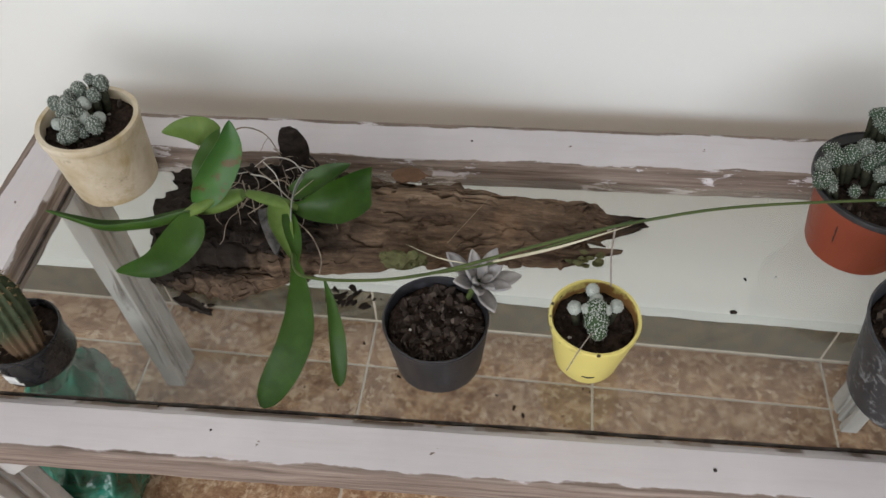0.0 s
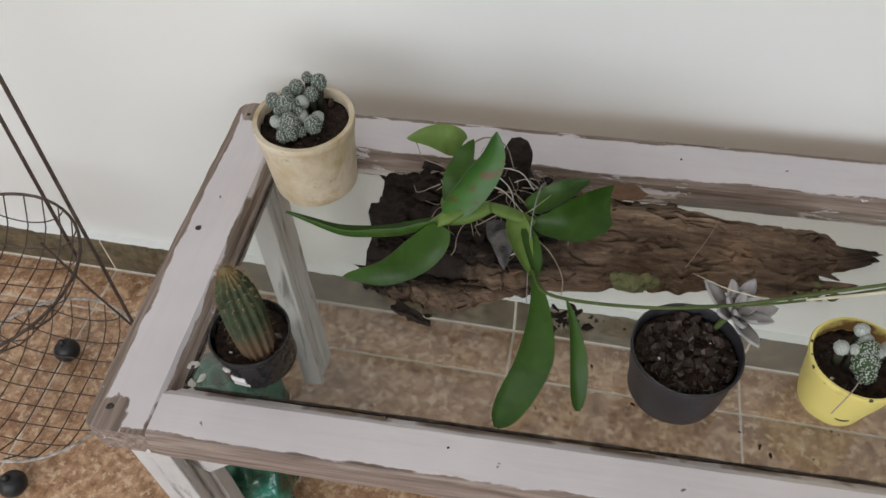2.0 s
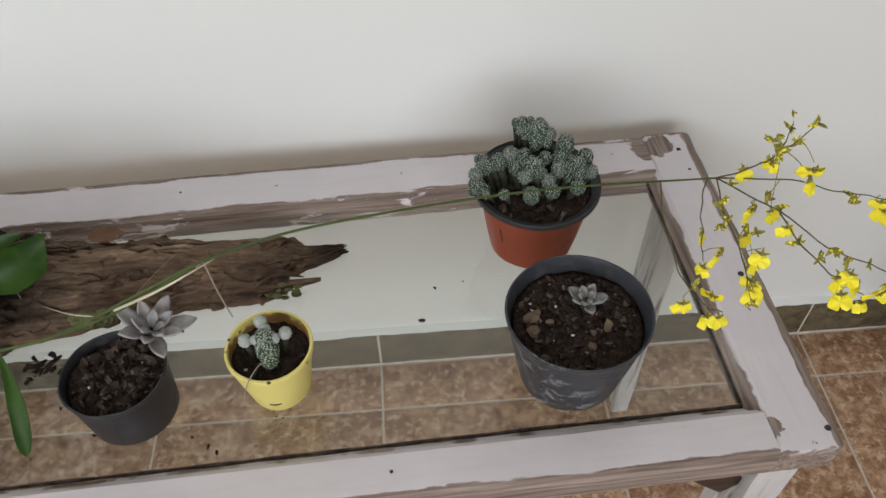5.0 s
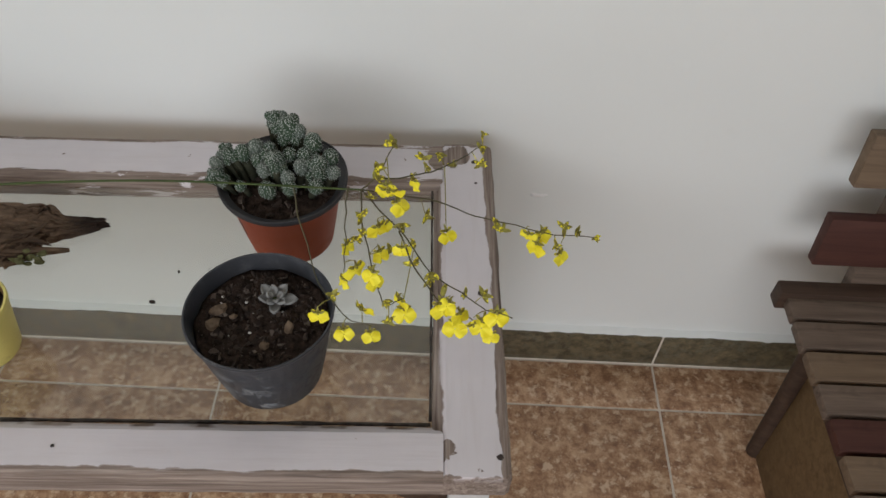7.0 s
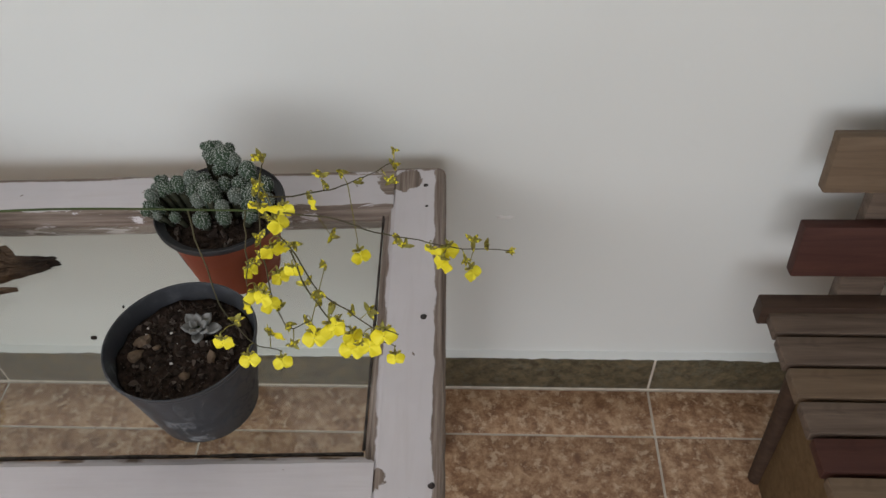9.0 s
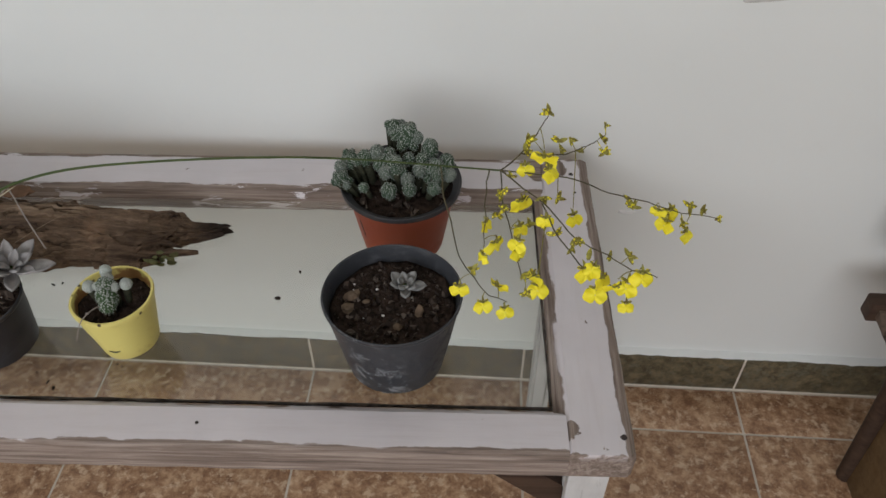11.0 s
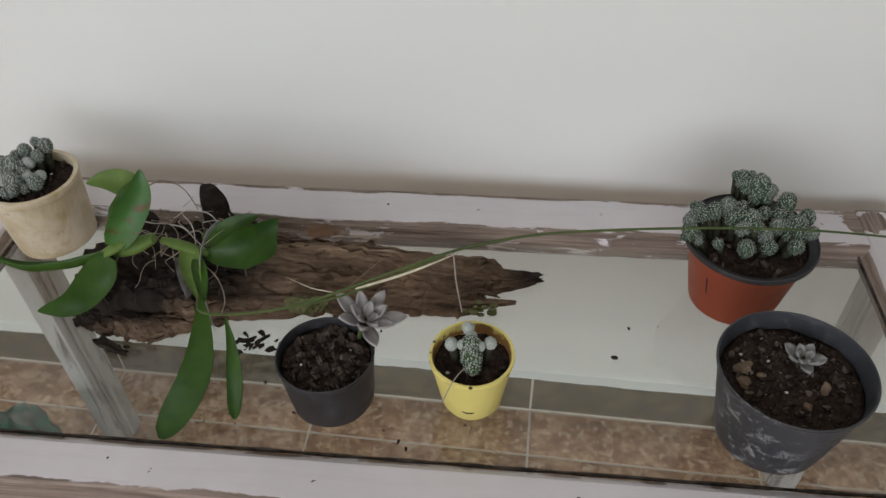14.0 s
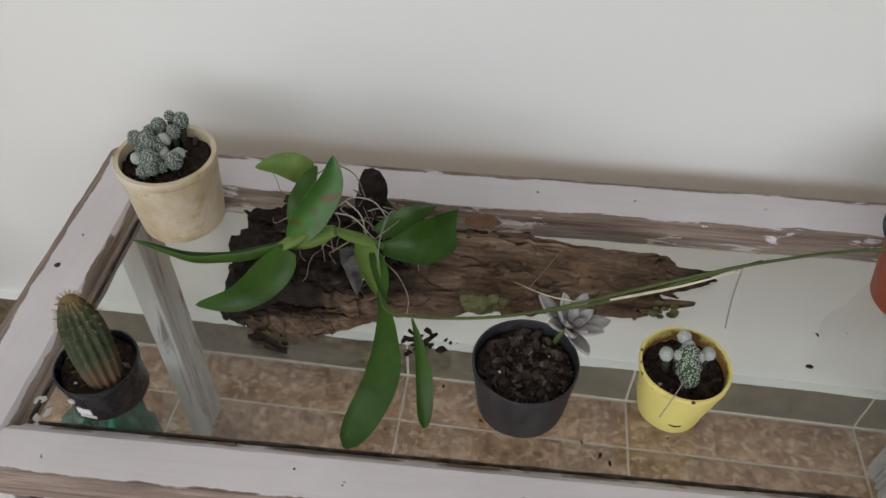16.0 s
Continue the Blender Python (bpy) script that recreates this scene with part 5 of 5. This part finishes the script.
def ribbed_cactus(place, label, r, h, lean):
    c = thing("cactus", place, label, "cactus")
    bm = bmesh.new()
    rows = []
    for i in range(25):
        k = i / 24
        rr = r * (0.72 + 0.5 * math.sin(math.pi * min(1, k * 0.8 + 0.1))) * math.sqrt(max(0.0, 1 - max(0, (k - 0.55) / 0.45) ** 2.2)) * 0.86
        row = []
        for j in range(84):
            a = 2 * math.pi * j / 84
            q = rr * (1 + 0.11 * math.cos(a * 14)) + 0.0004
            row.append((q * math.cos(a) + lean[0] * k, q * math.sin(a) + lean[1] * k, h * k))
        rows.append(row)
    vv = grid_faces(bm, rows, close_v=True)
    bm.faces.new(vv[-1])
    bm.faces.new(vv[0][::-1])
    part("body", bm, M_RIB, c, angle=None)
    bm = bmesh.new()
    gg = random.Random(2)
    for j in range(14):
        a = 2 * math.pi * j / 14
        for i in range(3, 24, 2):
            p = Vector(rows[i][(j * 6) % 84])
            ax = Vector((lean[0] * i / 24, lean[1] * i / 24, p.z))
            o = (p - ax).normalized()
            for s in range((1 if j % 2 else 0) if i < 17 else 8):
                d = (o + Vector((gg.gauss(0, 0.5), gg.gauss(0, 0.5), gg.gauss(0.25, 0.5)))).normalized()
                tube(bm, [p, p + d * gg.uniform(0.003, 0.007)], 0.00022, 0.0001, 3)
    tagged(part("spines", bm, simple("golden_spine", (0.20, 0.13, 0.06), (0.34, 0.24, 0.12), 60.0, 0.6, 0.3, 0.0), c, "short golden-brown spines"), kind="stuff")
    return c


ribbed_cactus((-0.511, -0.482, GLASS + 0.036), "stubby ribbed column cactus leaning in its pot", 0.0192, 0.095, (-0.030, 0.038))


def rosette(place, label, n, r, mat, tilt, seed, w=0.0085):
    c = thing("succulent", place, label, "succulent")
    c.matrix_world = pose(*place, *tilt)
    gg = random.Random(seed)
    for i in range(n):
        k = i / n
        a = i * 2.399
        L = r * (1 - 0.72 * k)
        up = 0.15 + 1.2 * k
        d = Vector((math.cos(a), math.sin(a), up)).normalized()
        bm = bmesh.new()
        p0 = Vector((math.cos(a), math.sin(a), 0)) * 0.003 + Vector((0, 0, 0.006 * k))
        blade(bm, [p0, p0 + d * L * 0.5, p0 + d * L + Vector((0, 0, 0.12 * L))], w * (1 - 0.45 * k), (math.cos(a) * -0.3, math.sin(a) * -0.3, 1), 0.5, 8, 4, 1.25, 0.0032)
        part("leaf", bm, mat, c, angle=None)
    bm = bmesh.new()
    tube(bm, [(0, 0, 0.004), (0, 0, -0.012), (0, -0.004, -0.035)], 0.0035, 0.003, 7)
    part("stem", bm, M_STEM, c)
    return c


M_ROS = simple("grey_succulent", (0.22, 0.21, 0.215), (0.36, 0.35, 0.335), 60.0, 0.6, 0.3, 0.1)
M_ROS2 = simple("grey_green_succulent", (0.15, 0.152, 0.145), (0.27, 0.27, 0.26), 60.0, 0.6, 0.3, 0.1)
rosette((-0.037, -0.402, 0.690), "grey-mauve rosette succulent leaning over the rim", 14, 0.044, M_ROS, (14, 16, 20), 4, 0.0086)
rosette((0.427, -0.425, 0.697), "tiny grey-green rosette succulent in dark soil", 11, 0.021, M_ROS2, (8, 0, 0), 5, 0.0062)
M_TAN = simple("tan_stone", (0.08, 0.055, 0.036), (0.20, 0.145, 0.10), 70.0, 0.9, 0.2, 0.5)
for x, y, r, q in ((-0.048, 0.010, 0.0110, 0.6), (-0.049, -0.008, 0.0095, 0.3), (-0.030, 0.002, 0.0055, 0.5), (0.030, -0.012, 0.0070, 0.9), (0.008, -0.034, 0.0060, 0.2)):
    bm = bmesh.new()
    blob(bm, (0.414 + x, -0.445 + y, GLASS + 0.097), r, (1, 0.75, 0.45), 0.6, 2, 120, Euler((0.3, q, q * 5)).to_matrix())
    tagged(part("pebble", bm, M_TAN, None, angle=35), "angular tan pebble on the dark potting soil", "pebble", "pebbles in the large pot")
# fallen leaf and pale stone in pots, label on the nursery pot
bm = bmesh.new()
for dx, dz, w, h in ((0.0, 0.018, 0.016, 0.010), (-0.016, 0.026, 0.005, 0.004), (-0.010, 0.031, 0.005, 0.0035), (0.002, 0.009, 0.018, 0.004)):
    a0 = -1.72 + dx / 0.042
    add = [(a0 - w / 0.084, dz - h / 2), (a0 + w / 0.084, dz - h / 2), (a0 + w / 0.084, dz + h / 2), (a0 - w / 0.084, dz + h / 2)]
    outer = [bm.verts.new((0.0427 * math.cos(a), 0.0427 * math.sin(a), z)) for a, z in add]
    inner = [bm.verts.new((0.0405 * math.cos(a), 0.0405 * math.sin(a), z)) for a, z in add]
    bm.faces.new(outer)
    bm.faces.new(inner[::-1])
    for i in range(4):
        bm.faces.new((outer[i], inner[i], inner[(i + 1) % 4], outer[(i + 1) % 4]))
part("label", bm, simple("white_label", (0.62, 0.62, 0.60), (0.74, 0.74, 0.72), 60.0, 0.5, 0.4, 0.1), pot_nursery, "torn white paper label", smooth=False)

# ---- the slatted bench ----
bench = thing("bench", (1.168, -0.16, 0), "weathered slatted wooden bench of mixed brown boards", "bench", turn=WALL_TURN)


def plank_mat(name, dark, light):
    k = Nodes(name)
    gr = k.noise(1.0, 7.0, 0.65, k.mapped((5.0, 70.0, 70.0)), 0.8)
    c = k.ramp(gr, [(0.3, dark), (0.7, light)])
    c = k.mix(k.ramp(k.noise(14.0, 4.0), [(0.6, (0, 0, 0)), (0.75, (0.6, 0.6, 0.6))]), c, tuple(x * 0.45 for x in dark))
    k.bump(gr, 0.5, 0.0012)
    return k.done(c, 0.65, 0.3)


P_GREY = plank_mat("grey_brown_plank", (0.070, 0.049, 0.036), (0.175, 0.128, 0.096))
P_RED = plank_mat("red_brown_plank", (0.0412, 0.0133, 0.0101), (0.0781, 0.0301, 0.0212))
P_TAN = plank_mat("tan_plank", (0.105, 0.070, 0.043), (0.185, 0.130, 0.084))
P_OCHRE = plank_mat("ochre_board", (0.095, 0.056, 0.024), (0.170, 0.108, 0.052))
P_DARK = plank_mat("dark_plank", (0.0301, 0.0166, 0.0109), (0.0724, 0.0430, 0.0278))


def plank(name, lo, hi, mat, m=None, label=""):
    bm = bmesh.new()
    c = [(lo[i] + hi[i]) / 2 for i in range(3)]
    add_box(bm, [lo[i] - c[i] for i in range(3)], [hi[i] - c[i] for i in range(3)], None, 0.003)
    ob = part(name, bm, mat, bench, label, angle=40)
    ob.matrix_local = (m or Matrix()) @ pose(*c)
    return ob


for i, (mat, off) in enumerate(((P_GREY, 0.0), (P_GREY, 0.0), (P_TAN, 0.002), (P_GREY, 0.003), (P_RED, 0.004), (P_TAN, 0.006), (P_GREY, 0.002))):
    y1 = -0.008 - i * 0.0562
    plank("seat_slat", (off, y1 - 0.0495, 0.380), (1.15, y1, 0.400), mat)
plank("back_slat", (-0.012, -0.020, 0.372), (1.15, 0.008, 0.412), P_DARK)
tilt = pose(0, 0, 0.43, -9, 0, 0)
plank("back_slat", (0.016, -0.012, 0.036), (1.15, 0.010, 0.125), P_RED, tilt)
plank("back_slat", (0.024, -0.012, 0.182), (1.15, 0.010, 0.268), P_TAN, tilt)
plank("back_post", (0.105, 0.011, -0.05), (0.172, 0.034, 0.27), P_GREY, tilt)
plank("back_post", (0.95, 0.011, -0.05), (1.017, 0.034, 0.27), P_GREY, tilt)
plank("seat_rail", (0.03, -0.39, 0.335), (0.055, -0.01, 0.378), P_DARK)
plank("seat_rail", (1.07, -0.39, 0.335), (1.095, -0.01, 0.378), P_DARK)
for x in (0.055, 1.04):
    bm = bmesh.new()
    tube(bm, [(x, -0.062, 0.372), (x + 0.006, -0.075, 0.2), (x + 0.012, -0.085, 0.0)], 0.017, 0.015, 10, 8)
    part("leg", bm, P_DARK, bench, "round dark back leg")
    bm = bmesh.new()
    add_box(bm, (x + 0.012, -0.385, 0.0), (x + 0.034, -0.082, 0.376), None, 0.003)
    part("side_board", bm, P_OCHRE, bench, "wide ochre side board on the floor", angle=40)

# ---- two-tier wire basket stand ----
stand = thing("wire_basket_stand", (-1.135, -0.27, 0), "rusty two-tier wire basket stand on dark ball feet", "basket")
M_WIRE = simple("rusty_wire", (0.028, 0.018, 0.013), (0.10, 0.07, 0.055), 60.0, 0.6, 0.4, 0.3)
M_WIRE_W = simple("worn_white_wire", (0.10, 0.085, 0.07), (0.55, 0.52, 0.48), 55.0, 0.6, 0.4, 0.3)
M_BALL = simple("dark_ball", (0.010, 0.011, 0.012), (0.03, 0.03, 0.032), 40.0, 0.45, 0.4, 0.1)


def wire(name, pts, r, mat, parent=stand, steps=None, close=False, label=""):
    bm = bmesh.new()
    tube(bm, pts, r, r, 6, steps, close)
    return part(name, bm, mat, parent, label)


def tier(cx, cy, z, r, depth, mat):
    ring = wire("basket_rim", [(cx + r * math.cos(a), cy + r * math.sin(a), z) for a in [i * math.pi / 24 for i in range(48)]], 0.0029, mat, close=True)
    n = 4
    for axis in (0, 1):
        for i in range(-n, n + 1):
            o = i / (n + 0.7) * r
            half = math.sqrt(r * r - o * o)
            pts = []
            for j in range(13):
                s = (j / 6 - 1) * half
                rad = math.sqrt(s * s + o * o) / r
                zz = z - depth * (1 - rad ** 5)
                pts.append((cx + (s if axis else o), cy + (o if axis else s), zz + (0.002 if axis else 0)))
            wire("basket_wire", pts, 0.0013, M_WIRE, ring)


tier(0.031, -0.024, 0.105, 0.170, 0.070, M_WIRE_W)
tier(-0.015, 0.020, 0.35, 0.176, 0.085, M_WIRE)
for x, y, z0, lean in ((0.145, 0.104, 0.10, 0.036), (0.045, 0.167, 0.22, 0.049), (-0.17, -0.02, 0.10, 0.036)):
    wire("rod", [(x, y, z0), (x + lean * (0.98 - z0) * 0.57, y + 0.005, (z0 + 0.98) / 2), (x + lean * (0.98 - z0) * 1.14, y + 0.010, 0.98)], 0.0032, M_WIRE)
wire("rod", [(0.147, 0.100, 0.10), (0.10, 0.105, 0.20), (0.055, 0.11, 0.33)], 0.0022, M_WIRE)
for x, y in ((-0.013, 0.071), (0.021, -0.204), (-0.14, -0.08)):
    bm = bmesh.new()
    blob(bm, (x, y, 0.024), 0.0245, (1, 1, 0.98), 0.02, 3)
    tube(bm, [(x, y, 0.045), (x, y, 0.058)], 0.007, 0.005, 8)
    part("ball_foot", bm, M_BALL, stand, "dark ball foot", angle=None)

# ---- green plastic bag under the table ----
bm = bmesh.new()
blob(bm, (0, 0, 0), 1.0, (1, 1, 1), 0.0, 5)
for v in bm.verts:
    n = v.co.normalized()
    k = 1 + 0.22 * noise.noise(n * 2.0) + 0.14 * abs(noise.noise(n * 5.0)) + 0.05 * noise.noise(n * 13.0)
    v.co = Vector((n.x * 0.082 * k, n.y * 0.150 * k, max(-0.148, n.z * 0.15 * k) + 0.149))
kb = Nodes("green_plastic_painted_sheen")
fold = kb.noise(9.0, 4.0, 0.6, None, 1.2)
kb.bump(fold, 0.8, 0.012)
# fold shade and pale sheen on the crests are painted into the green
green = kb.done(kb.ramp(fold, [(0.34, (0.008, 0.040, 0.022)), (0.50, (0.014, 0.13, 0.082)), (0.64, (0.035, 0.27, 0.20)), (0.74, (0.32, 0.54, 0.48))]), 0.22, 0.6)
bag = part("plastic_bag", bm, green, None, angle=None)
bag.matrix_world = pose(-0.685, -0.375, 0.0, 0, 0, 28)
tagged(bag, "crumpled dark green plastic bag under the table", "plastic bag")

# ---- marks on the wall ----
bm = bmesh.new()
for dx, dz, s in ((0.0, 0.0, 0.010), (0.008, 0.002, 0.006), (-0.008, 0.004, 0.004)):
    blob(bm, (0.772 + dx, -0.0005, 0.468 + dz), s, (1.2, 0.12, 0.45), 0.4, 2, 100)
scar = part("plaster_scar", bm, simple("fresh_plaster", (0.8, 0.8, 0.79), (0.86, 0.86, 0.85), 60.0, 0.9, 0.1, 0.3), None, angle=None)
scar.matrix_world = frame_of_wall
tagged(scar, "small chipped plaster scar on the white wall", "wall mark")
bm = bmesh.new()
pts = [(0.893 + 0.029 * math.cos(a), -0.012 - 0.010 * math.sin(a), 0.862 + 0.0065 * math.sin(a) + 0.003 * math.cos(a)) for a in [i * math.pi / 14 for i in range(28)]]
tube(bm, pts, 0.0028, 0.0028, 8, close=True)
tube(bm, [(0.917, -0.014, 0.866), (0.920, -0.006, 0.874), (0.920, 0.0, 0.890)], 0.0020, 0.0020, 6, 8)
hook = part("wall_clip", bm, simple("pale_wire", (0.50, 0.50, 0.48), (0.68, 0.68, 0.66), 60.0, 0.6, 0.3, 0.1), None)
hook.matrix_world = frame_of_wall
tagged(hook, "pale bent wire clip fixed to the wall", "clip")

# ---- fallen paint flakes in the glass corner ----
M_FLAKE = simple("paint_flake", (0.50, 0.49, 0.46), (0.66, 0.65, 0.62), 70.0, 0.7, 0.2, 0.3)
for x, y, r, q in ((-0.597, -0.489, 0.0090, 0.3), (-0.580, -0.502, 0.0060, 1.2), (-0.588, -0.512, 0.0075, 2.2)):
    bm = bmesh.new()
    blob(bm, (x, y, GLASS + 0.0016), r, (1.0, 0.55, 0.16), 0.6, 2, 150, Euler((0, 0, q)).to_matrix())
    tagged(part("paint_flake", bm, M_FLAKE, None, angle=40), "pale flake of old paint fallen on the glass", "paint flake", "paint flakes on the glass")

# ---- corner braces and nails of the table ----
for sx in (-1, 1):
    bm = bmesh.new()
    m = Matrix.Translation((sx * 0.560, -0.525, 0.500)) @ Matrix.Rotation(radians(sx * 45), 4, "Y")
    add_box(bm, (-0.085, -0.018, -0.022), (0.085, 0.018, 0.022), m, 0.003)
    part("brace", bm, P_DARK if sx > 0 else M_LEG, table, "dark bare wooden brace" if sx > 0 else "brace with worn grey-white paint", angle=40)
M_NAIL = simple("rusty_nail", (0.012, 0.010, 0.010), (0.05, 0.035, 0.03), 200.0, 0.6, 0.4, 0.2)
for x, y, r in ((-0.654, -0.308, 0.0042), (-0.657, -0.556, 0.0040), (0.653, -0.107, 0.0034), (0.668, -0.560, 0.0036), (0.655, -0.344, 0.0040), (0.655, -0.150, 0.0022), (-0.061, -0.105, 0.0018), (-0.660, -0.095, 0.003), (0.203, -0.553, 0.0020), (-0.30, -0.548, 0.0014)):
    bm = bmesh.new()
    blob(bm, (x, y, TOP + 0.0003), r, (1, 1, 0.28), 0.3, 2, 300)
    part("nail", bm, M_NAIL, table, angle=None)

# ---- floor and skirting tiles ----
PITCH, JOINT = 0.4445, 0.0046
X0 = 0.1805


def tile_mesh(name, w, d, h, mat):
    bm = bmesh.new()
    add_box(bm, (-w / 2, -d / 2, -h), (w / 2, d / 2, 0.0), None, 0.0012)
    return mesh_of(name, bm, mat, True, 40)


full = tile_mesh("tile", PITCH - JOINT, PITCH - JOINT, 0.008, M_TILE)
cut = tile_mesh("tile", PITCH - JOINT, 0.1050 - JOINT, 0.008, M_TILE)
sk = tile_mesh("tile", PITCH - JOINT, 0.0960, 0.009, M_SKIRT)
for i in range(-8, 10):
    x = X0 + (i + 0.5) * PITCH
    if not -3.4 < x < 4.1:
        continue
    ob = new("tile", sk)
    ob.parent = skirting
    ob.matrix_local = pose(x, -0.0172, 0.0535, 90, 0, 0)
    ob = new("tile", cut)
    ob.parent = floor
    ob.matrix_local = frame_of_wall @ pose(x, -0.0180 - 0.0525, 0.0)
    for j in range(8):
        ob = new("tile", full)
        ob.parent = floor
        ob.matrix_local = frame_of_wall @ pose(x, -0.1230 - (j + 0.5) * PITCH, 0.0, 0, 0, 180 * ((i + j) % 2))
